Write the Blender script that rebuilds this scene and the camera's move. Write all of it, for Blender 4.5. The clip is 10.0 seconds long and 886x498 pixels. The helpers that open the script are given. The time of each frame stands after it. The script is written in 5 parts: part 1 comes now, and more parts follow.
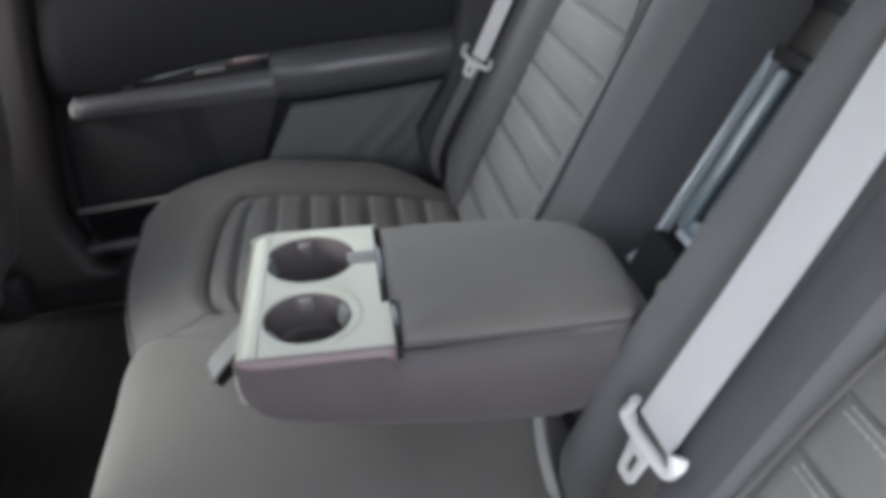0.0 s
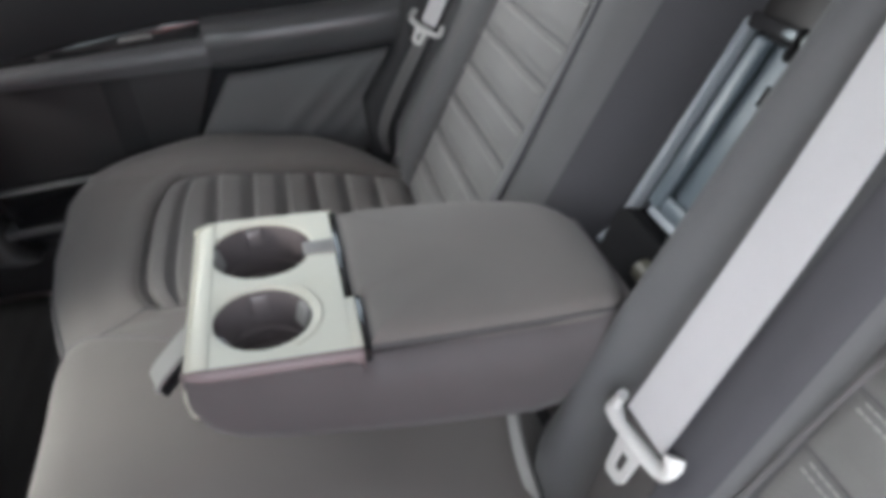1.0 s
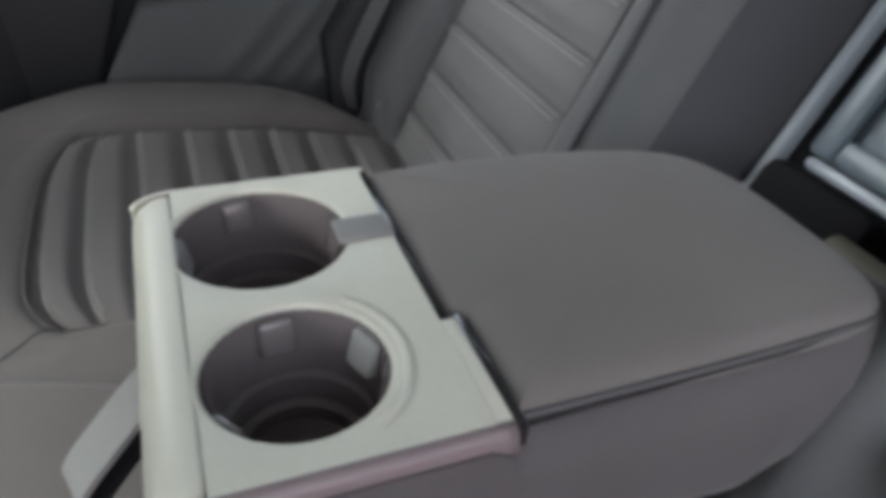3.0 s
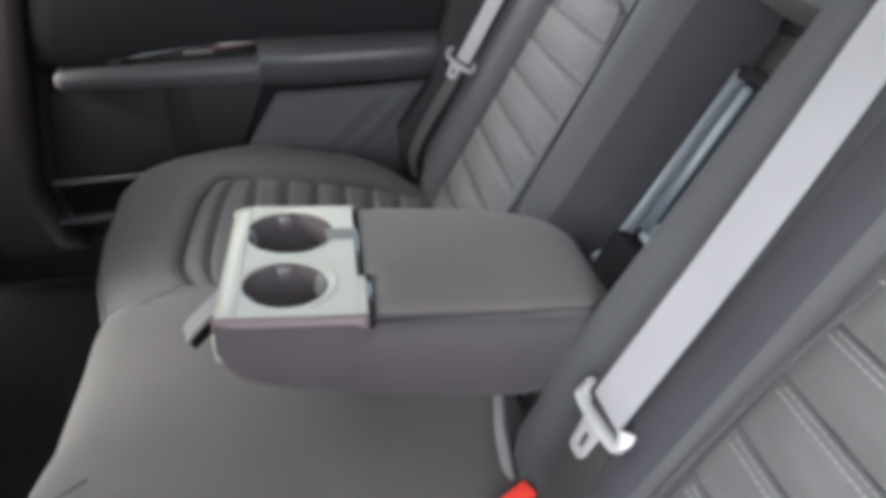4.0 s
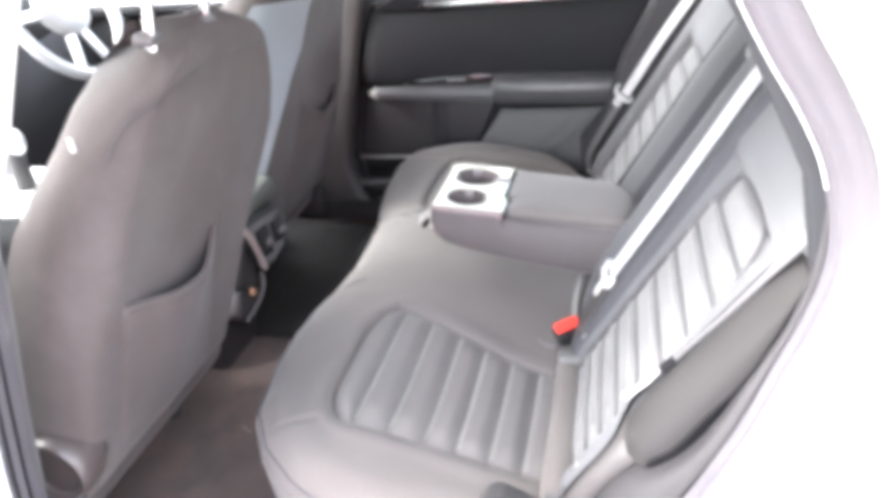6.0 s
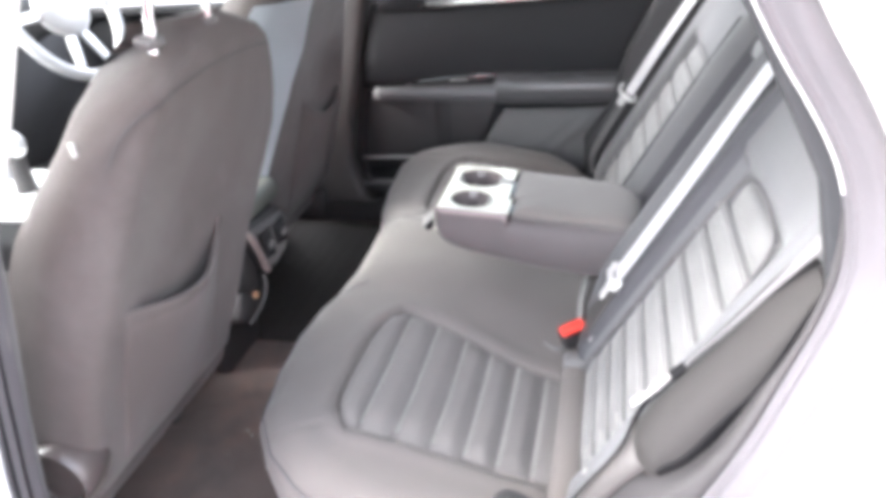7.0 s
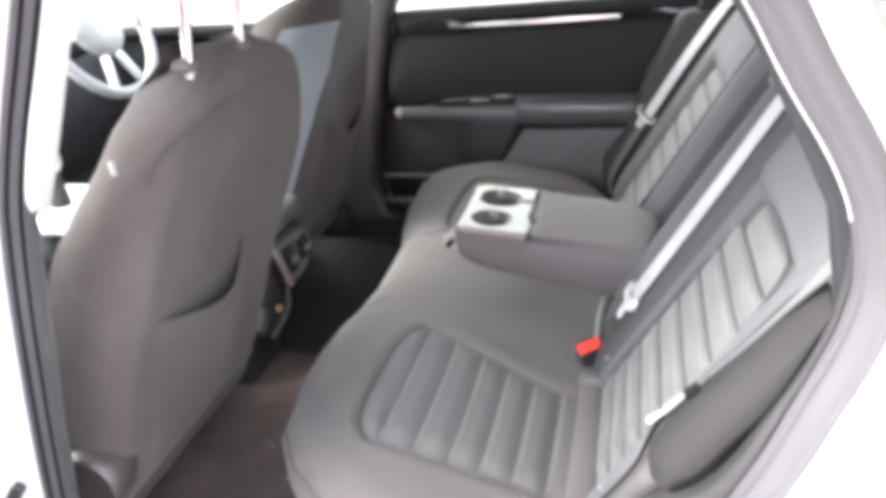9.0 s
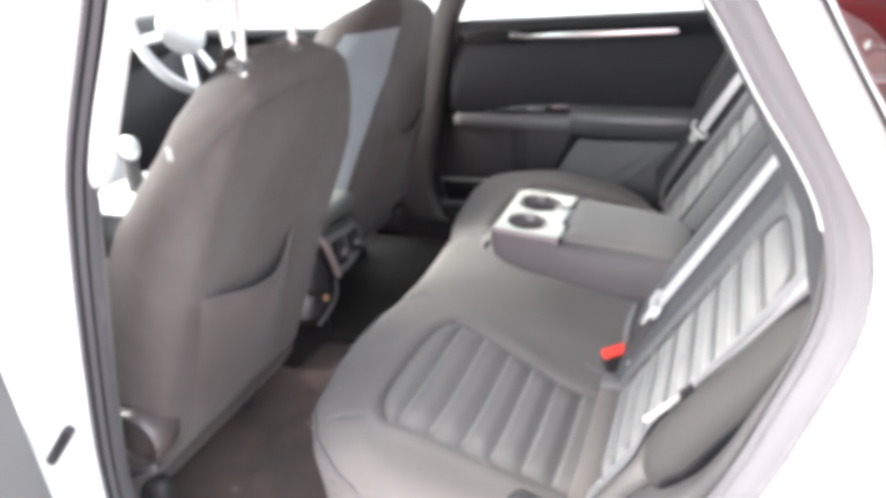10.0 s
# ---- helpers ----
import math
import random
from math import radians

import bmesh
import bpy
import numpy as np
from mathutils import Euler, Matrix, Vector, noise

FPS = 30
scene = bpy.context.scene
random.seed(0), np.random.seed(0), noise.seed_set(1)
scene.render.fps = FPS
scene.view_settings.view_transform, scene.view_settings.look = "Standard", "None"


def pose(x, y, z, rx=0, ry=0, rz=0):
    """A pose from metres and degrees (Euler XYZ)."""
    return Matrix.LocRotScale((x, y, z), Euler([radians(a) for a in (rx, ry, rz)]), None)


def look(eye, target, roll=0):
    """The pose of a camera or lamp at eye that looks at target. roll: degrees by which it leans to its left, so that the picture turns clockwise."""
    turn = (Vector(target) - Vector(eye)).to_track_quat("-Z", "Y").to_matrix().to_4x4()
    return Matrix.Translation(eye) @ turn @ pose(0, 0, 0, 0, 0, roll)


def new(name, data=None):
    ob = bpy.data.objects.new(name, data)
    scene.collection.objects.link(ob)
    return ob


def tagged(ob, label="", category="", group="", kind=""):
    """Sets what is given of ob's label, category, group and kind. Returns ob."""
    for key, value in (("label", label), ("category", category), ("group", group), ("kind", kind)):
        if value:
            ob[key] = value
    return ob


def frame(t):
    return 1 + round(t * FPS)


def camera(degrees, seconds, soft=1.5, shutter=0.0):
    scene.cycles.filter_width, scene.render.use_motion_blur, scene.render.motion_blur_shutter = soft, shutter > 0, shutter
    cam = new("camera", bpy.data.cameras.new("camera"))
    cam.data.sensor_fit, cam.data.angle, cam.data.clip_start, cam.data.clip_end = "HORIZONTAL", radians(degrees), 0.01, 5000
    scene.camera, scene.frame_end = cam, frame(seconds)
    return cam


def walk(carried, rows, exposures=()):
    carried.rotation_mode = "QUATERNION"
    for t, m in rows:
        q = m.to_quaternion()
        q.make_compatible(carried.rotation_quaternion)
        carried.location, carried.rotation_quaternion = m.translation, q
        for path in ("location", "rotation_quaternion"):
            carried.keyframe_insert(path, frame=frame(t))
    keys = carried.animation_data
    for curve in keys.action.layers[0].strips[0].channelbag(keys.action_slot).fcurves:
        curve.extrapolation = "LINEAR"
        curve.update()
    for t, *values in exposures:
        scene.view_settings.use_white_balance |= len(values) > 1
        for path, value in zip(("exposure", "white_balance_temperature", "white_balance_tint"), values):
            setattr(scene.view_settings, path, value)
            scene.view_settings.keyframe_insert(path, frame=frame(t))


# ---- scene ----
cam = camera(63.6, 10.0, soft=5.6)
PATH = [
    (0, (-0.275, -0.523, 1.064), (-0.145, 1.178, 0.019), -7.7),
    (0.5, (-0.275, -0.544, 1.114), (-0.104, 1.1, -0.011), -7.8),
    (1, (-0.29, -0.467, 1.053), (-0.011, 1.154, -0.085), -6.3),
    (1.5, (-0.341, -0.362, 0.963), (0.013, 1.246, -0.171), -7.6),
    (2, (-0.375, -0.29, 0.924), (-0.049, 1.293, -0.254), -7.8),
    (2.5, (-0.385, -0.247, 0.917), (-0.008, 1.31, -0.28), -6.5),
    (3, (-0.364, -0.236, 0.921), (0.162, 1.272, -0.282), -2.3),
    (3.2, (-0.354, -0.254, 0.936), (0.23, 1.258, -0.236), -0.2),
    (4.3, (-0.249, -0.707, 1.112), (-0.246, 1.037, 0.134), -4.0),
    (4.5, (-0.22, -0.797, 1.143), (-0.352, 0.959, 0.193), -5.3),
    (5, (-0.153, -1.022, 1.169), (-0.505, 0.736, 0.283), -4.4),
    (5.5, (-0.113, -1.135, 1.213), (-0.52, 0.601, 0.307), -4.8),
    (5.7, (-0.108, -1.156, 1.217), (-0.552, 0.566, 0.302), -5.0),
    (6.8, (-0.106, -1.147, 1.225), (-0.582, 0.562, 0.301), -5.7),
    (7, (-0.115, -1.144, 1.222), (-0.581, 0.567, 0.297), -5.7),
    (7.5, (-0.128, -1.136, 1.222), (-0.582, 0.578, 0.297), -5.5),
    (8, (-0.128, -1.135, 1.227), (-0.575, 0.584, 0.306), -5.5),
    (8.5, (-0.127, -1.143, 1.23), (-0.573, 0.583, 0.324), -5.3),
    (9, (-0.112, -1.167, 1.237), (-0.628, 0.553, 0.357), -5.6),
    (9.5, (-0.056, -1.189, 1.241), (-0.702, 0.504, 0.395), -4.9),
    (10, (-0.031, -1.202, 1.239), (-0.743, 0.467, 0.398), -5.0),
]

EXPOSURES = [(0.0, 3.30, 6150, 8), (0.5, 3.42, 6250, 9), (1.0, 3.42, 6350, 9.5), (1.5, 3.20, 6350, 9.5), (2.0, 3.03, 6350, 9), (3.2, 3.05, 6250, 9), (4.3, 3.72, 6250, 11), (5.2, 4.64, 6330, 12.5), (5.7, 4.70, 6330, 12.5), (7.0, 4.50, 6330, 12.5), (8.5, 4.22, 6330, 11.0), (9.0, 4.08, 6380, 11.0), (10.0, 4.26, 6480, 10.0)]
walk(cam, [(t, look(eye, target, roll)) for t, eye, target, roll in PATH], EXPOSURES)

# ---- light ----
world = bpy.data.worlds.new("sky")
scene.world = world
world.use_nodes = True
wn = world.node_tree
wn.nodes.clear()
sky = wn.nodes.new("ShaderNodeTexSky")
sky.sky_type = "NISHITA"
sky.sun_disc = False
sky.sun_elevation, sky.sun_rotation = radians(40), radians(252)
sky.air_density, sky.dust_density, sky.ozone_density = 1.0, 4.0, 1.0
soften = wn.nodes.new("ShaderNodeHueSaturation")
soften.inputs["Saturation"].default_value = 0.32
backg = wn.nodes.new("ShaderNodeBackground")
backg.inputs["Strength"].default_value = 0.15
wout = wn.nodes.new("ShaderNodeOutputWorld")
wn.links.new(sky.outputs[0], soften.inputs["Color"])
wn.links.new(soften.outputs[0], backg.inputs["Color"])
wn.links.new(backg.outputs[0], wout.inputs["Surface"])

sun = new("sun", bpy.data.lights.new("sun", "SUN"))
sun.data.energy, sun.data.angle, sun.data.color = 0.75, radians(50), (1.0, 0.98, 0.96)
sun.matrix_world = look((-2.4, 1.9, 2.7), (0, 0, 0.7))


# ---- materials ----
def ramp_mix(nt, fac, a, b):
    m = nt.nodes.new("ShaderNodeMix")
    m.data_type = "RGBA"
    m.inputs["A"].default_value, m.inputs["B"].default_value = (*a, 1), (*b, 1)
    nt.links.new(fac, m.inputs["Factor"])
    return m.outputs["Result"]


def material(name, colour, rough=0.8, metal=0.0, vary=0.15, grain=900.0, large=9.0, bump=0.15, bump_size=0.0006,
             spec=0.5, weave=0.0, coat=0.0, sheen=0.0):
    """A surface with a fine grain, a broad mottling and a fine relief."""
    m = bpy.data.materials.new(name)
    m.use_nodes = True
    nt = m.node_tree
    p = nt.nodes["Principled BSDF"]
    tc = nt.nodes.new("ShaderNodeTexCoord")
    fine, broad = nt.nodes.new("ShaderNodeTexNoise"), nt.nodes.new("ShaderNodeTexNoise")
    fine.inputs["Scale"].default_value, fine.inputs["Detail"].default_value = grain, 2.0
    broad.inputs["Scale"].default_value, broad.inputs["Detail"].default_value = large, 4.0
    for n in (fine, broad):
        nt.links.new(tc.outputs["Object"], n.inputs["Vector"])
    add = nt.nodes.new("ShaderNodeMath")
    add.operation = "ADD"
    nt.links.new(fine.outputs["Fac"], add.inputs[0])
    nt.links.new(broad.outputs["Fac"], add.inputs[1])
    half = nt.nodes.new("ShaderNodeMath")
    half.operation = "MULTIPLY_ADD"
    half.inputs[1].default_value, half.inputs[2].default_value = 1.2, -0.7
    half.use_clamp = True
    nt.links.new(add.outputs[0], half.inputs[0])
    lo, hi = [c * (1 - vary) for c in colour], [min(1, c * (1 + vary)) for c in colour]
    nt.links.new(ramp_mix(nt, half.outputs[0], lo, hi), p.inputs["Base Color"])
    rr = nt.nodes.new("ShaderNodeMapRange")
    rr.inputs["To Min"].default_value, rr.inputs["To Max"].default_value = max(0.02, rough - 0.08), min(1, rough + 0.08)
    nt.links.new(broad.outputs["Fac"], rr.inputs["Value"])
    nt.links.new(rr.outputs[0], p.inputs["Roughness"])
    p.inputs["Metallic"].default_value = metal
    p.inputs["Specular IOR Level"].default_value = spec
    p.inputs["Coat Weight"].default_value = coat
    p.inputs["Sheen Weight"].default_value = sheen
    if bump:
        b = nt.nodes.new("ShaderNodeBump")
        b.inputs["Strength"].default_value, b.inputs["Distance"].default_value = bump, bump_size
        height = fine.outputs["Fac"]
        if weave:
            waves = []
            for axis in ("X", "Y"):
                w = nt.nodes.new("ShaderNodeTexWave")
                w.bands_direction = axis
                w.inputs["Scale"].default_value, w.inputs["Distortion"].default_value = weave, 0.6
                nt.links.new(tc.outputs["Object"], w.inputs["Vector"])
                waves.append(w.outputs["Fac"])
            mx = nt.nodes.new("ShaderNodeMath")
            mx.operation = "ADD"
            nt.links.new(waves[0], mx.inputs[0])
            nt.links.new(waves[1], mx.inputs[1])
            height = mx.outputs[0]
        nt.links.new(height, b.inputs["Height"])
        nt.links.new(b.outputs[0], p.inputs["Normal"])
    return m


CLOTH = material("charcoal cloth", (0.104, 0.093, 0.087), 0.9, vary=0.14, grain=1300, bump=0.1, weave=170, sheen=0.1)
RESTCLOTH = material("charcoal rear backrest cloth", (0.080, 0.081, 0.084), 0.9, vary=0.14, grain=1300, bump=0.1, weave=170, sheen=0.1)
INSERT = material("grey woven insert cloth", (0.120, 0.112, 0.106), 0.88, vary=0.16, grain=1100, bump=0.25, weave=140, sheen=0.1)
RESTINSERT = material("grey woven backrest insert cloth", (0.114, 0.114, 0.112), 0.88, vary=0.16, grain=1100, bump=0.25, weave=140, sheen=0.1)
BACKCLOTH = material("front seat back cloth", (0.058, 0.048, 0.045), 0.85, vary=0.12, grain=1400, bump=0.25, weave=190, sheen=0.1)
# Rose in this cloth is red light reflected onto the armrest, painted in.
ARMSIDE = material("armrest cloth with reflected rose tint", (0.074, 0.066, 0.067), 0.75, vary=0.16, grain=1200, large=14, bump=0.2, sheen=0.1)
BOLSTER = material("charcoal bolster cloth", (0.024, 0.023, 0.0225), 0.9, vary=0.15, grain=1200, bump=0.25, spec=0.25)
# Painted shade beside the recess and centre belt; also colours a sewn line.
FLANK = material("purple-grey shade and seam tone", (0.042, 0.042, 0.048), 0.85, vary=0.15, grain=1200, bump=0.2)
VINYL = material("dark vinyl", (0.045, 0.042, 0.041), 0.55, vary=0.12, grain=700, bump=0.2)
ROSE = material("tray side with reflected rose tint", (0.165, 0.130, 0.130), 0.45, vary=0.06, bump=0)
THREAD = material("pale thread", (0.30, 0.295, 0.287), 0.8, vary=0.1, bump=0)
PIPING = material("piping cord", (0.075, 0.072, 0.074), 0.75, bump=0.1)
TRAY = material("satin pale plastic", (0.49, 0.485, 0.41), 0.38, vary=0.05, grain=500, bump=0.04)
CUP = material("smoky cup liner plastic", (0.125, 0.108, 0.108), 0.22, vary=0.15, bump=0.03, coat=0.3)
SATIN = material("satin dark plastic", (0.068, 0.067, 0.070), 0.3, vary=0.1, grain=700, bump=0.1)
HANDLE = material("satin grey grab handle plastic", (0.080, 0.080, 0.084), 0.36, vary=0.08, grain=700, bump=0.08)
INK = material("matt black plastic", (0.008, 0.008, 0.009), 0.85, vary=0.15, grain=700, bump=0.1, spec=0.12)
PLASTIC = material("dark grained plastic", (0.019, 0.018, 0.019), 0.6, vary=0.15, grain=600, bump=0.25)
UPPER = material("soft dark door skin", (0.017, 0.018, 0.020), 0.75, vary=0.14, grain=800, bump=0.3, spec=0.25)
TRIMGREY = material("mid grey trim plastic", (0.10, 0.098, 0.098), 0.65, vary=0.1, grain=700, bump=0.2)
PALEPLASTIC = material("grey moulded plastic", (0.20, 0.195, 0.19), 0.6, vary=0.1, grain=700, bump=0.2)
GLOSS = material("gloss black plastic", (0.012, 0.012, 0.013), 0.12, vary=0.2, bump=0, coat=0.4)
STRIPBLUE = material("pale blue grey edge strip", (0.27, 0.30, 0.33), 0.34, vary=0.06, bump=0)
PANELBLUE = material("blue grey satin panel", (0.088, 0.112, 0.132), 0.34, vary=0.08, bump=0.03)
WEBBING = material("grey belt webbing", (0.40, 0.395, 0.405), 0.55, vary=0.08, grain=900, bump=0.3, weave=260)
# Darker copy of the grey webbing: the outer belt's shade is in its colour.
WEBSHADE = material("shade-toned grey belt webbing", (0.12, 0.117, 0.12), 0.6, vary=0.08)
CHROME = material("brushed chrome", (0.75, 0.75, 0.76), 0.2, metal=1.0, vary=0.04, bump=0)
SILVER = material("silver painted plastic", (0.6, 0.6, 0.6), 0.35, metal=0.3, vary=0.05, bump=0)
TONGUE = material("pale tongue moulding", (0.50, 0.50, 0.49), 0.4, vary=0.06, bump=0)
RED = material("red button", (0.75, 0.05, 0.035), 0.4, vary=0.1, bump=0)
CARPET = material("dark brown carpet", (0.088, 0.056, 0.047), 1.0, vary=0.4, grain=500, large=14, bump=1.0, bump_size=0.003, sheen=0.2)
FOOTSHADE = material("ribbed black footwell shade", (0.019, 0.017, 0.016), 0.95, vary=0.3, grain=420, large=8, bump=0.8, bump_size=0.003)
LINER = material("pale headliner cloth", (0.55, 0.54, 0.52), 0.95, vary=0.06, bump=0.2)
PAINT = material("white car paint", (0.80, 0.80, 0.80), 0.25, vary=0.02, grain=40, bump=0, coat=0.6)
JAMB = material("white jamb paint", (0.76, 0.76, 0.76), 0.5, vary=0.03, grain=40, bump=0)
REDPAINT = material("red car paint", (0.55, 0.02, 0.03), 0.25, vary=0.06, grain=40, bump=0, coat=0.6)
RUBBER = material("grey seal rubber", (0.058, 0.055, 0.061), 0.5, vary=0.15, bump=0.1)
ASPHALT = material("pale worn asphalt", (0.16, 0.155, 0.15), 0.95, vary=0.3, grain=160, large=0.6, bump=0.6, bump_size=0.004)
WHEELSKIN = material("pale grey wheel leather", (0.42, 0.42, 0.42), 0.45, vary=0.08, bump=0.1)
LIDSKIN = material("grey-green console skin", (0.075, 0.080, 0.070), 0.5, vary=0.1, grain=700, bump=0.2)
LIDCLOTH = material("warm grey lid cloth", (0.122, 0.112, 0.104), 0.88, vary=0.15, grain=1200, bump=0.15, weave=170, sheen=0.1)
RAILROSE = material("pale rose rail", (0.22, 0.18, 0.175), 0.35, vary=0.06, bump=0)
ROSEDARK = material("brown grey satin plastic", (0.060, 0.050, 0.048), 0.32, vary=0.1, bump=0.1)
OLIVE = material("olive grey plastic", (0.10, 0.095, 0.07), 0.5, vary=0.12, bump=0.1)
# Lit copy of the seat cloth: sky light on the side is in this colour.
SIDELIT = material("sky-lit seat side tone", (0.25, 0.275, 0.295), 0.4, vary=0.08, bump=0.1)
GROOVE = material("dark groove plastic", (0.010, 0.010, 0.011), 0.7, vary=0.1, bump=0.1)
AMBER = material("amber socket plastic", (0.42, 0.24, 0.14), 0.35, vary=0.1, bump=0)
DASH = material("black dash skin", (0.025, 0.025, 0.027), 0.65, vary=0.15, grain=700, bump=0.3)


def stain(m, colour, size, lo, hi):
    """Blotches of another colour, soaked into a surface."""
    nt = m.node_tree
    p = nt.nodes["Principled BSDF"]
    old = p.inputs["Base Color"].links[0].from_socket
    n, r, mx = nt.nodes.new("ShaderNodeTexNoise"), nt.nodes.new("ShaderNodeMapRange"), nt.nodes.new("ShaderNodeMix")
    n.inputs["Scale"].default_value, n.inputs["Detail"].default_value, n.inputs["Roughness"].default_value = size, 5.0, 0.65
    r.inputs["From Min"].default_value, r.inputs["From Max"].default_value = lo, hi
    mx.data_type = "RGBA"
    mx.inputs["B"].default_value = (*colour, 1)
    nt.links.new(nt.nodes["Texture Coordinate"].outputs["Object"], n.inputs["Vector"])
    nt.links.new(n.outputs["Fac"], r.inputs["Value"])
    nt.links.new(r.outputs[0], mx.inputs["Factor"])
    nt.links.new(old, mx.inputs["A"])
    nt.links.new(mx.outputs["Result"], p.inputs["Base Color"])


stain(CARPET, (0.14, 0.070, 0.053), 7.0, 0.5, 0.72)
stain(CARPET, (0.034, 0.027, 0.025), 11.0, 0.52, 0.75)
stain(CLOTH, (0.104, 0.095, 0.090), 5.0, 0.48, 0.72)
stain(BACKCLOTH, (0.088, 0.078, 0.074), 4.0, 0.48, 0.72)
stain(INSERT, (0.114, 0.107, 0.102), 6.0, 0.48, 0.72)


def glass_material(name="window glass", tint=(0.82, 0.86, 0.85)):
    m = bpy.data.materials.new(name)
    m.use_nodes = True
    nt = m.node_tree
    nt.nodes.clear()
    out = nt.nodes.new("ShaderNodeOutputMaterial")
    mix = nt.nodes.new("ShaderNodeMixShader")
    tr, gl, lw = nt.nodes.new("ShaderNodeBsdfTransparent"), nt.nodes.new("ShaderNodeBsdfGlossy"), nt.nodes.new("ShaderNodeFresnel")
    tr.inputs["Color"].default_value = (*tint, 1)
    gl.inputs["Roughness"].default_value = 0.02
    lw.inputs["IOR"].default_value = 1.45
    nt.links.new(lw.outputs[0], mix.inputs[0])
    nt.links.new(tr.outputs[0], mix.inputs[1])
    nt.links.new(gl.outputs[0], mix.inputs[2])
    nt.links.new(mix.outputs[0], out.inputs["Surface"])
    return m


GLASS = glass_material()
# Unseen rear glass, its tint added to hold back light from behind.
TINTED = glass_material("tinted rear glass", (0.66, 0.70, 0.70))


# ---- building helpers ----
def thing(name, label, category, group="", kind="", at=(0, 0, 0)):
    ob = new(name)
    ob.location = at
    return tagged(ob, label, category, group, kind)


def attach(ob, parent):
    if parent is not None:
        ob.parent = parent
        bpy.context.view_layer.update()
        ob.matrix_parent_inverse = parent.matrix_world.inverted()
    return ob


def raw(name, verts, faces, mat, parent=None, label="", smooth=True):
    me = bpy.data.meshes.new(name)
    me.from_pydata([tuple(map(float, v)) for v in verts], [], faces)
    me.materials.append(mat)
    bm = bmesh.new()
    bm.from_mesh(me)
    bmesh.ops.recalc_face_normals(bm, faces=bm.faces)
    bm.to_mesh(me)
    bm.free()
    if smooth:
        me.polygons.foreach_set("use_smooth", [True] * len(me.polygons))
        me.set_sharp_from_angle(angle=radians(48))
    me.update()
    ob = attach(new(name, me), parent)
    return tagged(ob, label) if label else ob


def part(name, bm, mat, parent=None, label=""):
    me = bpy.data.meshes.new(name)
    bmesh.ops.recalc_face_normals(bm, faces=bm.faces)
    bm.to_mesh(me)
    bm.free()
    me.materials.append(mat)
    me.polygons.foreach_set("use_smooth", [True] * len(me.polygons))
    me.set_sharp_from_angle(angle=radians(40))
    ob = attach(new(name, me), parent)
    return tagged(ob, label) if label else ob


def rbox(size, at=(0, 0, 0), bevel=0.006, seg=2, m=None):
    """A box with rounded edges, centred at a place, or at a pose m."""
    bm = bmesh.new()
    bmesh.ops.create_cube(bm, size=1.0)
    bmesh.ops.scale(bm, vec=size, verts=bm.verts)
    b = min(bevel, 0.49 * min(size))
    if b > 0:
        bmesh.ops.bevel(bm, geom=bm.edges[:], offset=b, segments=seg, profile=0.5, affect="EDGES")
    bm.transform(Matrix.Translation(at) if m is None else m)
    return bm


def prism(outline, axis, lo, hi, bevel=0.0, seg=2):
    """An outline in the plane across an axis, drawn out from lo to hi. axis x: (y, z); y: (x, z); z: (x, y)."""
    bm = bmesh.new()
    place = {"x": lambda a, b, c: (c, a, b), "y": lambda a, b, c: (a, c, b), "z": lambda a, b, c: (a, b, c)}[axis]
    vs = [bm.verts.new(place(a, b, lo)) for a, b in outline]
    f = bm.faces.new(vs)
    ex = bmesh.ops.extrude_face_region(bm, geom=[f])
    d = Vector(place(0, 0, hi - lo))
    bmesh.ops.translate(bm, vec=d, verts=[v for v in ex["geom"] if isinstance(v, bmesh.types.BMVert)])
    bmesh.ops.recalc_face_normals(bm, faces=bm.faces)
    if bevel > 0:
        sharp = [e for e in bm.edges if e.calc_face_angle(0) > radians(40)]
        bmesh.ops.bevel(bm, geom=sharp, offset=bevel, segments=seg, profile=0.5, affect="EDGES")
    return bm


def smooth_line(pts, rounds=2, closed=False):
    pts = [Vector(p) for p in pts]
    for _ in range(rounds):
        out = [] if closed else [pts[0]]
        n = len(pts)
        for i in range(n if closed else n - 1):
            a, b = pts[i], pts[(i + 1) % n]
            out += [a.lerp(b, 0.25), a.lerp(b, 0.75)]
        pts = out if closed else out + [pts[-1]]
    return pts


def tube(pts, radius, sides=8, closed=False, flat=1.0, up=None):
    """Verts and faces of a tube along a line; flat squashes it along its second axis."""
    pts = [Vector(p) for p in pts]
    n = len(pts)
    verts, faces = [], []
    ref = Vector(up) if up else Vector((0.13, 0.21, 1.0)).normalized()
    for i, p in enumerate(pts):
        a, b = pts[i - 1] if (i or closed) else p, pts[(i + 1) % n] if (i < n - 1 or closed) else p
        t = (b - a).normalized()
        side = t.cross(ref)
        side = side.normalized() if side.length > 1e-4 else Vector((1, 0, 0))
        v = side.cross(t).normalized()
        r = radius[i] if isinstance(radius, (list, tuple)) else radius
        for k in range(sides):
            ang = 2 * math.pi * k / sides
            verts.append(p + side * (r * math.cos(ang)) + v * (r * flat * math.sin(ang)))
    for i in range(n if closed else n - 1):
        for k in range(sides):
            a, b = i * sides + k, i * sides + (k + 1) % sides
            c, d = ((i + 1) % n) * sides + (k + 1) % sides, ((i + 1) % n) * sides + k
            faces.append((a, b, c, d))
    if not closed:
        faces += [tuple(range(sides))[::-1], tuple(range((n - 1) * sides, n * sides))]
    return verts, faces


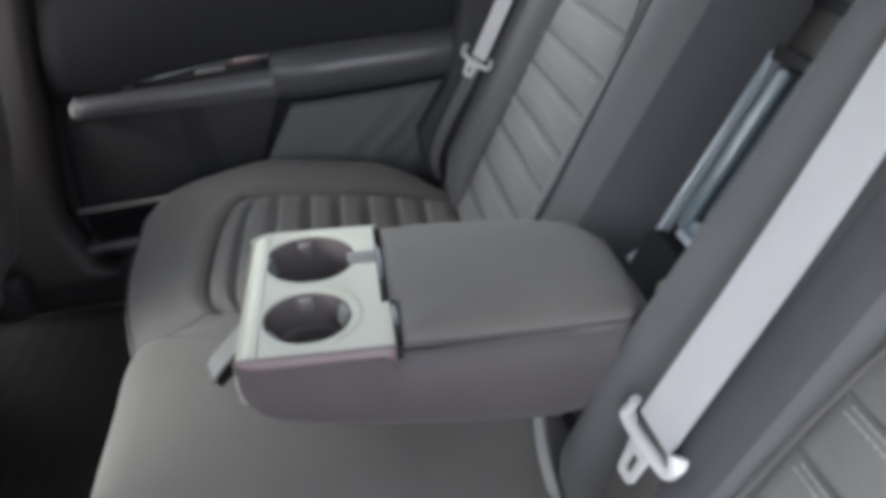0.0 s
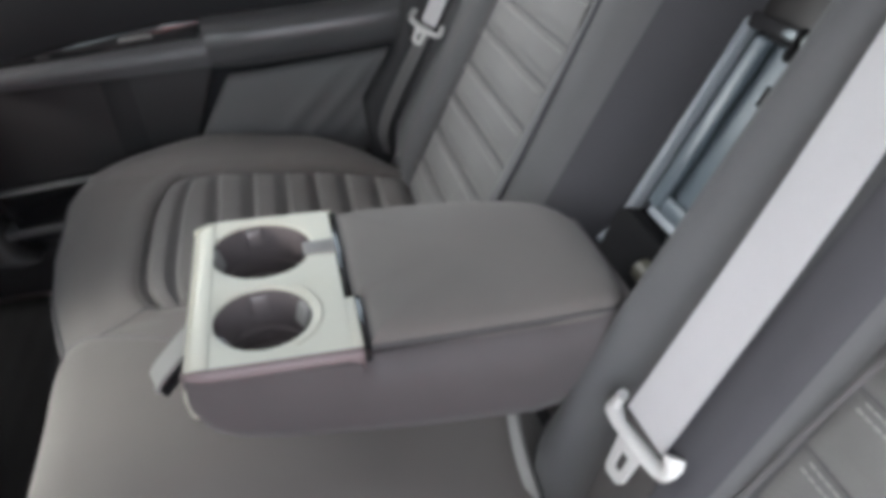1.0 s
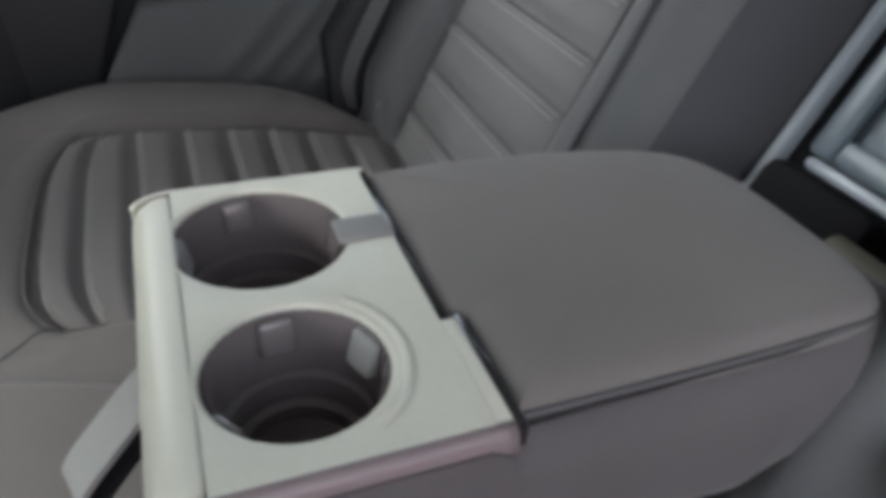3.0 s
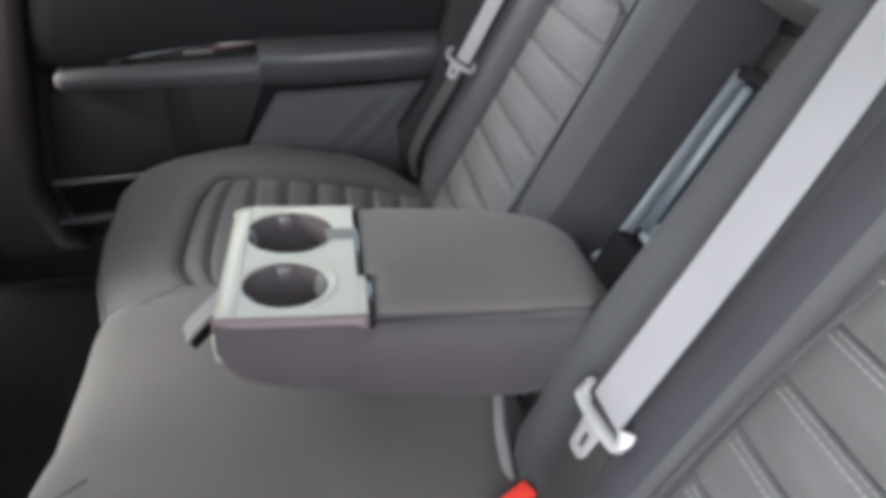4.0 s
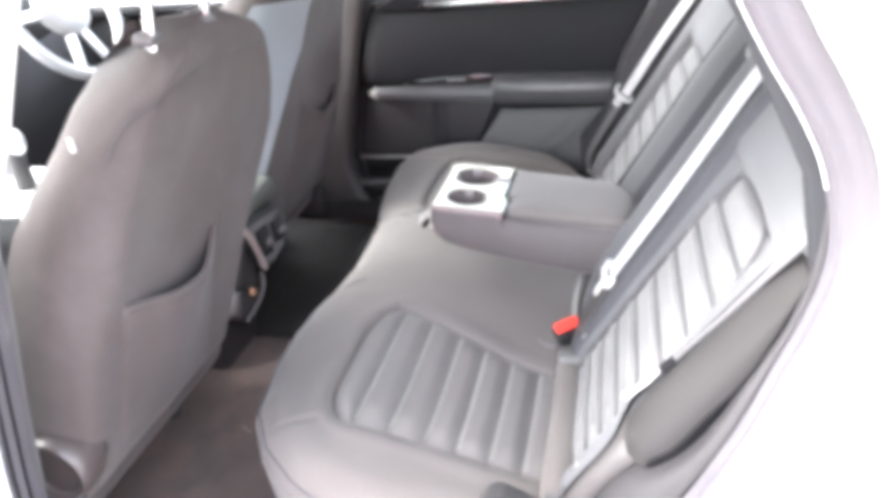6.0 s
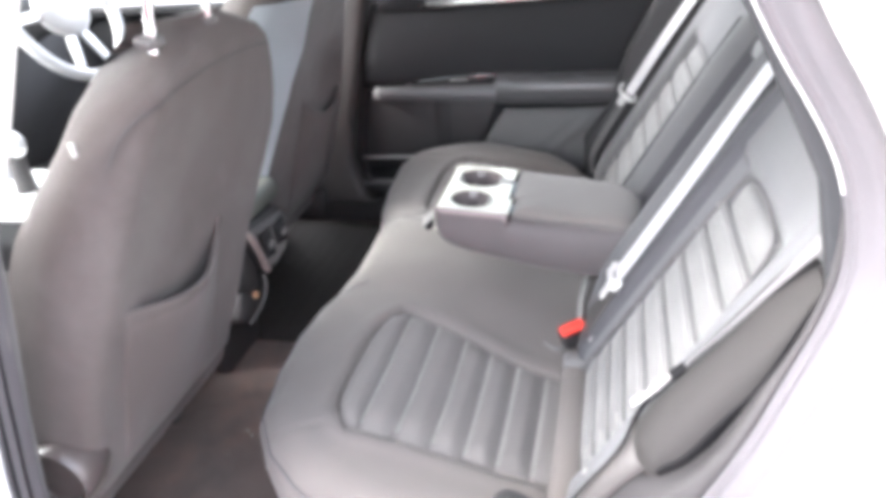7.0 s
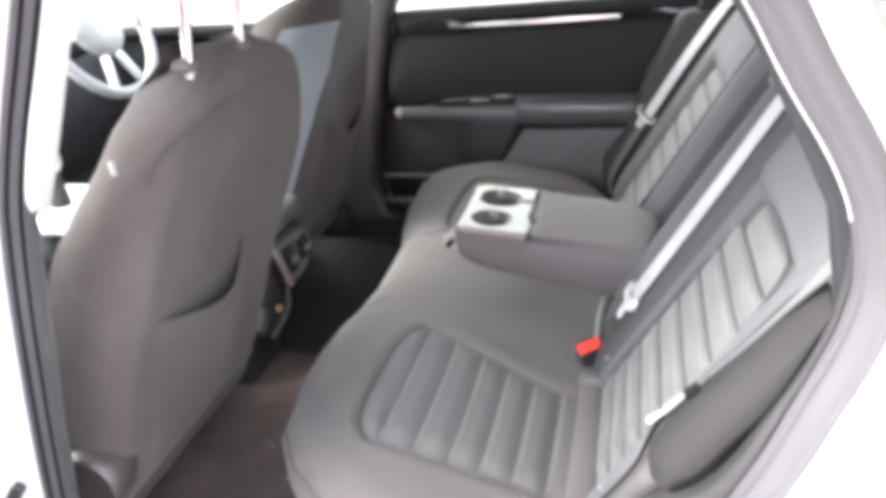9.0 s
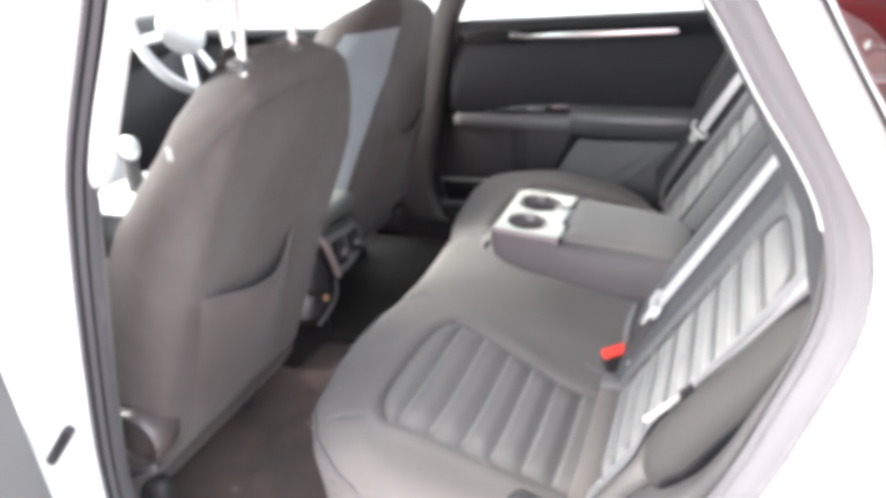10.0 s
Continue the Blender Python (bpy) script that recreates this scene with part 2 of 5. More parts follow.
def lofted(rings, capped=True, closed_ring=True):
    """Verts and faces of a skin over rings of the same number of points."""
    k = len(rings[0])
    verts = [v for r in rings for v in r]
    faces = []
    for i in range(len(rings) - 1):
        for j in range(k if closed_ring else k - 1):
            a, b = i * k + j, i * k + (j + 1) % k
            faces.append((a, b, b + k, a + k))
    if capped and closed_ring:
        faces += [tuple(range(k)), tuple(range((len(rings) - 1) * k, len(rings) * k))]
    return verts, faces


def grid(f, nu, nv, u=(0.0, 1.0), v=(0.0, 1.0)):
    verts = [f(u[0] + (u[1] - u[0]) * i / nu, v[0] + (v[1] - v[0]) * j / nv) for i in range(nu + 1) for j in range(nv + 1)]
    faces = [(i * (nv + 1) + j, (i + 1) * (nv + 1) + j, (i + 1) * (nv + 1) + j + 1, i * (nv + 1) + j + 1)
             for i in range(nu) for j in range(nv)]
    return verts, faces


def lerp_table(table, x):
    return float(np.interp(x, [a for a, _ in table], [b for _, b in table]))


def strap(pts, width, across, thick=0.0014):
    """A flat band along a line, its width along 'across' at each point (one vector, or one for each)."""
    pts = [Vector(p) for p in pts]
    acr = [Vector(a).normalized() for a in across] if isinstance(across[0], (tuple, list, Vector)) else [Vector(across).normalized()] * len(pts)
    rings = []
    wide = np.interp(np.linspace(0, 1, len(pts)), np.linspace(0, 1, len(width)), width) if isinstance(width, list) else [width] * len(pts)
    for i, p in enumerate(pts):
        width = float(wide[i])
        t = (pts[min(i + 1, len(pts) - 1)] - pts[max(i - 1, 0)]).normalized()
        s = (acr[i] - t * acr[i].dot(t)).normalized()
        n = s.cross(t)
        rings.append([p + s * a * width / 2 + n * b * thick for a, b in ((-1, -1), (-0.8, -1), (0, -1), (0.8, -1), (1, -1), (1, 1), (0.8, 1), (0, 1), (-0.8, 1), (-1, 1))])
    return lofted(rings)


# ---- outside ----
ground = tagged(new("ground", bpy.data.meshes.new("ground")), "pale worn asphalt of an open car park", "ground", kind="structure")
bm = bmesh.new()
bmesh.ops.create_grid(bm, x_segments=40, y_segments=40, size=400)
bm.to_mesh(ground.data)
bm.free()
ground.data.materials.append(ASPHALT)

# ---- car shell ----
MID = 0.035          # the car's middle line


def opening_line():
    line = [(-0.46, 1.345), (-0.24, 1.315), (-0.15, 1.258), (-0.095, 1.218), (-0.050, 1.168), (-0.012, 1.098), (0.020, 1.050), (0.041, 1.010), (0.052, 0.965), (0.054, 0.92),
            (0.044, 0.875), (0.028, 0.826), (0.007, 0.755), (-0.03, 0.668), (-0.065, 0.60), (-0.12, 0.5), (-0.2, 0.41), (-0.34, 0.375), (-0.65, 0.37), (-0.765, 0.385), (-0.802, 0.45),
            (-0.79, 0.576), (-0.757, 0.722), (-0.725, 0.85), (-0.70, 0.94), (-0.67, 1.03), (-0.58, 1.19), (-0.53, 1.29)]
    return [Vector((p.x, 0, p.y)) for p in smooth_line([(a, b, 0) for a, b in line], 2, True)]


OPEN = opening_line()


def outward(i):
    a, b = OPEN[i - 1], OPEN[(i + 1) % len(OPEN)]
    t = (b - a).normalized()
    return Vector((t.z, 0, -t.x)) * (-1 if (OPEN[i] + Vector((t.z, 0, -t.x)) * 0.01 - Vector((-0.4, 0, 0.85))).length < (OPEN[i] - Vector((-0.4, 0, 0.85))).length else 1)


def side_in(x):
    """The car's side draws in towards the rear."""
    return -0.03 * (1 - min(1, max(0, (x + 0.55) / 0.4)) ** 1.5)


def frame_band(name, profile, mat, parent, label=""):
    """A band round the door opening: profile of (offset outwards, y at the rear)."""
    rings = []
    for i, p in enumerate(OPEN):
        o = outward(i) * (1 - 0.3 * min(1, max(0, (-0.3 - p.x) / 0.2)))
        rings.append([Vector((p.x + o.x * a, y + side_in(p.x), p.z + o.z * a)) for a, y in profile])
    rings.append(rings[0])
    v, f = lofted(rings, capped=False)
    return raw(name, v, f, mat, parent, label)


car_body = thing("car", "white car with its near rear door standing open", "car", at=(0, MID, 0))
frame_band("door_seal", [(0.000, -0.612), (0.001, -0.622), (0.004, -0.6265), (0.0075, -0.6255), (0.0095, -0.6265), (0.014, -0.634), (0.021, -0.6395), (0.028, -0.6395), (0.0325, -0.635), (0.034, -0.627), (0.02, -0.612)], RUBBER, car_body, "grey rubber door seal")
frame_band("door_frame", [(0.031, -0.620), (0.0335, -0.637), (0.040, -0.643), (0.045, -0.668), (0.047, -0.698), (0.053, -0.704), (0.066, -0.710), (0.066, -0.69), (0.05, -0.62)], JAMB, car_body, "white painted door jamb")

# bright strip along the upper rear edge of the opening
strip_pts = [p for p in OPEN if p.x > -0.12 and p.z > 0.985]
strip_pts.sort(key=lambda p: p.z)
rings = []
for p in strip_pts:
    o = outward(OPEN.index(p))
    rings.append([Vector((p.x + o.x * a, y, p.z + o.z * a)) for a, y in ((-0.0004, -0.6230), (0.0004, -0.6222), (-0.0004, -0.6214), (-0.0012, -0.6222))])
v, f = lofted(rings)
raw("trim_strip", v, f, SILVER, car_body, "bright thin metal trim strip")

# roof, with headliner under it
def roof_z(x, y):
    return 1.43 - 0.10 * ((y - MID) / 0.62) ** 2 - 0.05 * ((x + 0.45) / 0.95) ** 2


v, f = grid(lambda a, b: (a, b, roof_z(a, b)), 16, 12, (-1.38, 0.52), (MID - 0.62, MID + 0.62))
roof = raw("roof", v, f, PAINT, car_body)
roof.modifiers.new("thickness", "SOLIDIFY").thickness = 0.02
v, f = grid(lambda a, b: (a, b, roof_z(a, b) - 0.05), 16, 12, (-1.36, 0.50), (MID - 0.60, MID + 0.60))
ceiling = tagged(raw("ceiling", v, f, LINER), "pale cloth headliner of the car", "headliner", kind="structure")
ceiling.modifiers.new("thickness", "SOLIDIFY").thickness = 0.012


def bar(name, pts, r, mat, parent, label="", flat=1.0):
    v, f = tube(smooth_line(pts, 2), r, 10, flat=flat)
    return raw(name, v, f, mat, parent, label)


for side in (-1, 1):
    y0 = MID + side * 0.72
    bar("a_pillar", [(-1.40, MID + side * 0.60, 1.36), (-1.75, MID + side * 0.67, 1.2), (-2.15, y0, 0.98)], 0.045, PAINT, car_body)
    bar("roof_rail", [(-1.40, MID + side * 0.60, 1.35), (-0.5, MID + side * 0.63, 1.385), (0.15, MID + side * 0.62, 1.33), (0.5, MID + side * 0.58, 1.22)], 0.045, PAINT, car_body)
bar("c_pillar", [(-0.057, MID - 0.697, 1.27), (0.017, MID - 0.719, 1.145), (0.089, MID - 0.729, 1.02), (0.130, MID - 0.742, 0.93), (0.146, MID - 0.750, 0.85)], 0.016, PAINT, car_body)
bar("c_pillar", [(-0.05, MID + 0.66, 1.30), (0.06, MID + 0.70, 1.12), (0.12, MID + 0.73, 0.98), (0.16, MID + 0.76, 0.86)], 0.03, PAINT, car_body)
edge = [(-0.043, 1.27), (0.012, 1.177), (0.050, 1.112), (0.104, 1.02), (0.150, 0.94)]
bar("window_seal", [(x, MID - 0.738, z) for x, z in edge], 0.0085, TRIMGREY, car_body, "grey quarter window seal")
bar("seal_groove", [(x + 0.0035, MID - 0.7462, z) for x, z in edge], 0.0012, INK, car_body)
# rear quarter, near side, with its rounded shoulder
q = [(0.098, 0.99), (0.5, 0.98), (1.0, 0.97), (1.15, 0.9), (1.15, 0.45), (0.85, 0.40), (0.80, 0.62), (0.75, 0.70), (0.58, 0.70), (0.44, 0.60), (0.38, 0.45), (0.36, 0.36), (-0.13, 0.36), (-0.01, 0.56), (0.07, 0.76), (0.10, 0.90)]
part("quarter_panel", prism(q, "y", -0.80, -0.70, 0.035, 4), PAINT, car_body)
part("quarter_panel", prism([(a, min(b, 0.885)) for a, b in q if b < 0.95] + [(0.2, 0.885)], "y", 2 * MID + 0.70, 2 * MID + 0.80, 0.03, 3), PAINT, car_body)
part("boot_lid", rbox((0.62, 1.46, 0.05), (0.95, MID, 0.84), 0.02), PAINT, car_body)
part("rear_wall", rbox((0.05, 1.46, 0.6), (1.2, MID, 0.68), 0.02), PAINT, car_body)
part("sill", rbox((1.0, 0.09, 0.09), (-0.42, -0.715, 0.325), 0.02, 3), PAINT, car_body, "white painted sill under the open door")
part("sill", rbox((2.4, 0.10, 0.12), (-0.9, 2 * MID + 0.76, 0.31), 0.02, 3), PLASTIC, car_body)
part("sill_plate", rbox((0.85, 0.09, 0.012), (-0.45, -0.64, 0.366), 0.004), PLASTIC, car_body, "dark scuff plate")
part("floor_pan", rbox((3.6, 1.5, 0.03), (-0.6, MID, 0.235), 0.0), PLASTIC, car_body)
part("bonnet", rbox((1.2, 1.5, 0.06), (-2.75, MID, 0.93), 0.03, 3), PAINT, car_body)
part("firewall", rbox((0.05, 1.5, 0.7), (-2.18, MID, 0.6), 0.01), PLASTIC, car_body)

for nm, quad in (("windscreen", ((-2.15, MID - 0.66, 1.0), (-2.15, MID + 0.66, 1.0), (-1.38, MID + 0.56, 1.37), (-1.38, MID - 0.56, 1.37))),
                 ("rear_window", ((0.52, MID - 0.54, 1.28), (0.52, MID + 0.54, 1.28), (1.0, MID + 0.62, 1.0), (1.0, MID - 0.62, 1.0))),
                 ("side_glass", ((-0.74, 0.775, 0.95), (0.02, 0.775, 0.96), (-0.10, 0.69, 1.33), (-0.56, 0.69, 1.36)))):
    v, f = [Vector(p) for p in quad], [(0, 1, 2, 3)]
    g = raw(nm, v, f, TINTED if nm == "rear_window" else GLASS, car_body, smooth=False)
    g.modifiers.new("thickness", "SOLIDIFY").thickness = 0.004
    g.visible_shadow = nm == "rear_window"

quarter_glass = part("quarter_window", prism([(0.118, 1.0), (0.02, 1.172), (-0.02, 1.25), (0.2, 1.26), (0.42, 1.16), (0.5, 1.0)], "y", -0.712, -0.708, 0.0), GLASS, car_body, "reflecting quarter window behind the door")
quarter_glass.visible_shadow = False
part("quarter_lining", prism([(0.16, 0.6), (0.16, 0.95), (0.02, 1.22), (0.10, 1.30), (0.34, 1.28), (0.62, 1.0), (0.95, 0.95), (0.95, 0.6)], "y", 0.735, 0.765, 0.0), UPPER, car_body)

v, f = [Vector(p) for p in ((-1.02, -0.775, 0.93), (-1.95, -0.775, 0.93), (-1.45, -0.68, 1.33), (-0.78, -0.68, 1.33))], [(0, 1, 2, 3)]
front_glass = raw("front_side_glass", v, f, GLASS, car_body, smooth=False)
front_glass.modifiers.new("thickness", "SOLIDIFY").thickness = 0.004

# B pillar of the near side: painted outer face with the door's striker and check strap
bp = [(-0.595, 1.27), (-0.715, 1.05), (-0.755, 0.9), (-0.785, 0.74), (-0.822, 0.6), (-0.842, 0.45), (-0.85, 0.36), (-1.08, 0.36), (-1.06, 0.6), (-1.0, 0.88), (-0.88, 1.1), (-0.76, 1.3)]
part("b_pillar", prism(bp, "y", -0.745, -0.68, 0.012, 3), PAINT, car_body)
bpi = [(a - 0.02, b) for a, b in bp]
part("b_pillar_trim", prism(bpi, "y", -0.665, -0.62, 0.02, 3), TRIMGREY, car_body, "grey moulded pillar trim")
upper = [(-0.53, 1.295), (-0.578, 1.19), (-0.662, 1.03), (-0.688, 0.985), (-0.75, 0.985), (-0.72, 1.05), (-0.64, 1.2), (-0.59, 1.295)]
part("pillar_cap", prism(upper, "y", -0.656, -0.617, 0.008, 3), LINER, car_body, "pale upper pillar trim")
lower = [(-0.69, 0.982), (-0.71, 0.91), (-0.73, 0.83), (-0.76, 0.72), (-0.793, 0.576), (-0.81, 0.45), (-0.86, 0.45), (-0.84, 0.6), (-0.78, 0.83), (-0.742, 0.982)]
part("pillar_skirt", prism(lower, "y", -0.656, -0.630, 0.008, 3), TRIMGREY, car_body, "brown-grey lower pillar trim")
part("hinge", rbox((0.05, 0.06, 0.045), (-0.945, -0.755, 0.62), 0.008), PAINT, car_body)
part("check_strap", rbox((0.085, 0.012, 0.014), m=pose(-0.735, -0.755, 0.708, 0, -48, 0), bevel=0.004), PLASTIC, car_body)
bpf = [(-0.76, 0.96), (-0.80, 0.80), (-0.845, 0.62), (-0.87, 0.5), (-0.84, 0.40), (-0.80, 0.37), (-1.02, 0.37), (-0.98, 0.62), (-0.92, 0.80), (-0.84, 0.96), (-0.66, 1.30), (-0.58, 1.30)]
part("b_pillar_trim", prism(bpf, "y", 0.70, 0.775, 0.02, 3), VINYL, car_body, "dark moulded pillar trim")

# ---- floor ----
def floor_z(x, y):
    hump = math.exp(-((y - MID) / 0.13) ** 2) * 0.012
    return 0.275 + hump + 0.008 * noise.noise((x * 3, y * 3, 0)) + max(0, (-1.3 - x)) * 0.3


v, f = grid(lambda a, b: (a, b, floor_z(a, b)), 90, 70, (-2.1, -0.2), (MID - 0.725, MID + 0.755))
floor = tagged(raw("floor", v, f, CARPET), "dark brown car floor carpet", "carpet", kind="structure")

part("inner_side", prism([(-1.08, 0.34), (-1.03, 0.62), (-0.84, 0.94), (0.15, 0.94), (0.09, 0.6), (-0.1, 0.34)], "y", 0.801, 0.804, 0.0), PLASTIC, car_body)
part("outer_side", prism([(-1.1, 0.33), (-1.05, 0.62), (-0.84, 0.95), (0.16, 0.95), (0.10, 0.6), (-0.1, 0.33)], "y", 0.805, 0.84, 0.01, 2), PAINT, car_body)

# ribs of the seal down the B pillar
b_line = [i for i, p in enumerate(OPEN) if p.x < -0.55 and 0.45 < p.z < 1.27]
for off, y, mat in ((0.0055, -0.6565, INK), (0.0125, -0.6665, INK)):
    v, f = tube([OPEN[i] + outward(i) * off + Vector((0, y, 0)) for i in b_line], 0.0022, 6)
    raw("seal_groove", v, f, mat, car_body, "dark groove in the door seal")

# ---- rear seat cushion ----
FRONT = [(-0.60, -0.40), (-0.585, -0.455), (-0.555, -0.51), (-0.505, -0.567), (-0.43, -0.615), (-0.32, -0.641), (-0.22, -0.646), (-0.15, -0.636), (-0.09, -0.612),
         (-0.04, -0.597), (0.08, -0.602), (0.2, -0.617), (0.26, -0.639), (0.32, -0.657), (0.42, -0.674), (0.56, -0.678), (0.63, -0.664), (0.69, -0.616), (0.725, -0.54), (0.735, -0.49)]
REAR = [(-0.60, -0.36), (-0.565, -0.24), (-0.51, -0.165), (-0.46, -0.12), (0.5, -0.12), (0.57, -0.145), (0.63, -0.20), (0.68, -0.27), (0.715, -0.37), (0.735, -0.45)]
OUT2 = np.array([(lerp_table(FRONT, y), y) for y in np.linspace(-0.60, 0.735, 160)] + [(lerp_table(REAR, y), y) for y in np.linspace(0.735, -0.60, 160)])


def edge_distance(x, y):
    a, b = OUT2, np.roll(OUT2, -1, 0)
    d = b - a
    t = np.clip(((x - a[:, 0]) * d[:, 0] + (y - a[:, 1]) * d[:, 1]) / np.maximum((d ** 2).sum(1), 1e-12), 0, 1)
    return float(np.sqrt(((a + d * t[:, None] - (x, y)) ** 2).sum(1)).min())


def sstep(a, b, x):
    t = min(1, max(0, (x - a) / (b - a)))
    return t * t * (3 - 2 * t)


INSERTS = {"near": (-0.462, -0.166, -0.500), "far": (0.207, 0.532, -0.532)}      # outer and inner edge at the front, front line


def insert_edges(x, lo, hi):
    """The insert narrows from its inner side towards the rear."""
    t = sstep(-0.48, -0.2, x)
    return (lo - 0.006 * t, hi - 0.066 * t) if lo < 0 else (lo + 0.06 * t, hi + 0.006 * t)


def insert_front(y, lo, hi, fx):
    """The insert's rounded front edge."""
    t = abs((y - (lo + hi) / 2) / ((hi - lo) / 2))
    return fx + 0.038 * min(1.2, t) ** 4


def seat_top(x, y):
    z = 0.503 + 0.081 * sstep(-0.10, -0.50, x) - 0.012 * sstep(-0.5, -0.66, x)
    for c, w in ((-0.285, 0.15), (0.36, 0.16)):
        z -= 0.010 * math.exp(-((y - c) / w) ** 4)
    z += 0.016 * math.exp(-((y - MID) / 0.14) ** 4) * sstep(-0.1, -0.3, x)
    z += 0.003 * sstep(0.54, 0.66, y) * sstep(-0.56, -0.42, x)
    z -= 0.020 * sstep(0.60, 0.72, y)
    z += 0.014 * sstep(0.46, 0.60, y) * math.exp(-((x + 0.27) / 0.09) ** 2)
    for c in (-0.115, 0.185):                         # sewn valleys between the places
        z -= 0.0022 * math.exp(-((y - c) / 0.014) ** 2) * sstep(-0.40, -0.56, x)
    return z


def cushion_z(x, y):
    d = edge_distance(x, y)
    r = 0.055
    z = seat_top(x, y) + 0.0016 * noise.noise((x * 8, y * 8, 2.0)) + 0.0007 * noise.noise((x * 24, y * 16, 5.0))
    if d < r:
        z -= r * (1 - math.sqrt(max(0, 1 - (1 - d / r) ** 2)))
    for lo, hi, fx in INSERTS.values():
        l2, h2 = insert_edges(x, lo, hi)
        if l2 - 0.05 < y < h2 + 0.05:
            m = min(x - insert_front(y, lo, hi, fx), y - l2, h2 - y)
            z -= 0.007 * sstep(-0.006, 0.004, m) + 0.003 * math.exp(-(m / 0.008) ** 2)
            z += 0.002 * math.exp(-((m + 0.020) / 0.014) ** 2)
    for c in (-0.462, 0.532):                         # seam from the insert's front corner to the front edge
        g = abs(y - (c + 0.35 * (x + 0.49) * (1 if c < 0 else -1)))
        if x < -0.49:
            z -= 0.003 * math.exp(-(g / 0.004) ** 2)
    return z


rear_seat = thing("rear_seat", "charcoal cloth rear bench seat with pleated grey inserts and folded-down armrest", "rear seat", at=(-0.3, MID, 0.33))
NU, NV = 300, 130
rows_v = []
for i in range(NU + 1):
    y = -0.60 + 1.335 * i / NU
    xf, xr = lerp_table(FRONT, y), lerp_table(REAR, y)
    col = [(xf + 0.035, y, 0.33), (xf + 0.012, y, 0.42), (xf + 0.001, y, seat_top(xf, y) - 0.062)]
    for j in range(NV + 1):
        t = j / NV
        t = 0.5 * t + 0.5 * (t * t * (3 - 2 * t))
        x = xf + (xr - xf) * t
        col.append((x, y, cushion_z(x, y)))
    col.append((xr - 0.004, y, 0.40))
    rows_v.append(col)
v, f = lofted(rows_v, capped=True, closed_ring=True)
rear_cushion = raw("seat_cushion", v, f, CLOTH, rear_seat)


def pad_crest(a):
    """Height of a sewn pad from the seam at its raised lip (0) to the next seam (1)."""
    return (1 - math.exp(-a / 0.075)) * (1 - 0.20 * a - 0.68 * sstep(0.62, 1.0, a))


def pad_surface(place, u0, u1, v0, v1, height, nv=7, lip_up=False):
    """A sewn pad: rises quickly from its seams. place(u, v, h) gives the world point."""
    def at(a, b):
        ends = max(0, 1 - abs(2 * b - 1) ** 14) ** 0.6
        return place(u0 + (u1 - u0) * a, v0 + (v1 - v0) * b, height * pad_crest(1 - a if lip_up else a) * ends - 0.001)
    verts, faces = [], []
    steps = [0, 0.02, 0.045, 0.08, 0.12, 0.18, 0.26, 0.36, 0.5, 0.60, 0.68, 0.75, 0.82, 0.88, 0.92, 0.955, 0.98, 1.0]
    for a in steps:
        verts += [at(a, j / nv) for j in range(nv + 1)]
    for i in range(len(steps) - 1):
        for j in range(nv):
            k = i * (nv + 1) + j
            faces.append((k, k + nv + 1, k + nv + 2, k + 1))
    return verts, faces


def stitches(place, u, v0, v1, step=0.0065, height=0.012, gap=0.0023, way=1):
    """Two rows of thread along a seam at u."""
    verts, faces = [], []
    n = int((v1 - v0) / step)
    for side in (-1, 1):
        lift = height * pad_crest((0.0052 + side * gap) / 0.046) - 0.0008
        for k in range(n):
            a, b = v0 + step * k, v0 + step * (k + 0.80)
            base = len(verts)
            for (uu, vv, hh) in ((-1, a, 0), (1, a, 0), (1, b, 0), (-1, b, 0), (0, (a + b) / 2 - step * 0.2, 1), (0, (a + b) / 2 + step * 0.2, 1)):
                verts.append(place(u + way * (0.0052 + side * gap) + uu * 0.0006, vv, lift + hh * 0.0010))
            faces += [(base, base + 1, base + 4), (base + 1, base + 2, base + 5, base + 4), (base + 2, base + 3, base + 5), (base + 3, base, base + 4, base + 5)]
    return verts, faces


def on_seat(u, v, h):
    return (u, v, seat_top(u, v) - 0.007 + h)


for lo, hi, fx in INSERTS.values():
    edges = [fx + 0.008, -0.449, -0.398, -0.349, -0.306, -0.262, -0.217, -0.168] if lo < 0 else [fx + 0.008, -0.490, -0.443, -0.395, -0.350, -0.306, -0.262, -0.217, -0.168]

    def on_insert(u, w, h):
        """w runs from 0 to 1 across the insert."""
        l2, h2 = insert_edges(u, lo, hi)
        y = l2 + (h2 - l2) * w
        if u < -0.44:
            u = -0.44 + (u + 0.44) * (insert_front(y, lo, hi, fx) + 0.44) / (fx + 0.44)
        return on_seat(u, y, h)

    for k in range(len(edges) - 1):
        v, f = pad_surface(on_insert, edges[k] + 0.0006, edges[k + 1] - 0.0006, 0.008, 0.992, 0.0125, 12)
        raw("pleat", v, f, INSERT, rear_cushion)
    for k in range(1, len(edges) - 1):
        v, f = stitches(on_insert, edges[k], 0.03, 0.97, step=0.022, height=0.0125)
        raw("stitching", v, f, THREAD, rear_cushion, "pale double stitching")
    # cord sewn round the insert
    cord = [(-0.16, insert_edges(-0.16, lo, hi)[0]), (-0.3, insert_edges(-0.3, lo, hi)[0])]
    cord += [(insert_front(y, lo, hi, fx) - 0.002, y) for y in np.linspace(lo, hi, 20)]
    cord += [(-0.3, insert_edges(-0.3, lo, hi)[1]), (-0.16, insert_edges(-0.16, lo, hi)[1])]
    cord = [(x, y, seat_top(x, y) - 0.003) for x, y in cord]
    v, f = tube(cord, 0.0014, 6)
    raw("piping", v, f, CLOTH, rear_cushion)
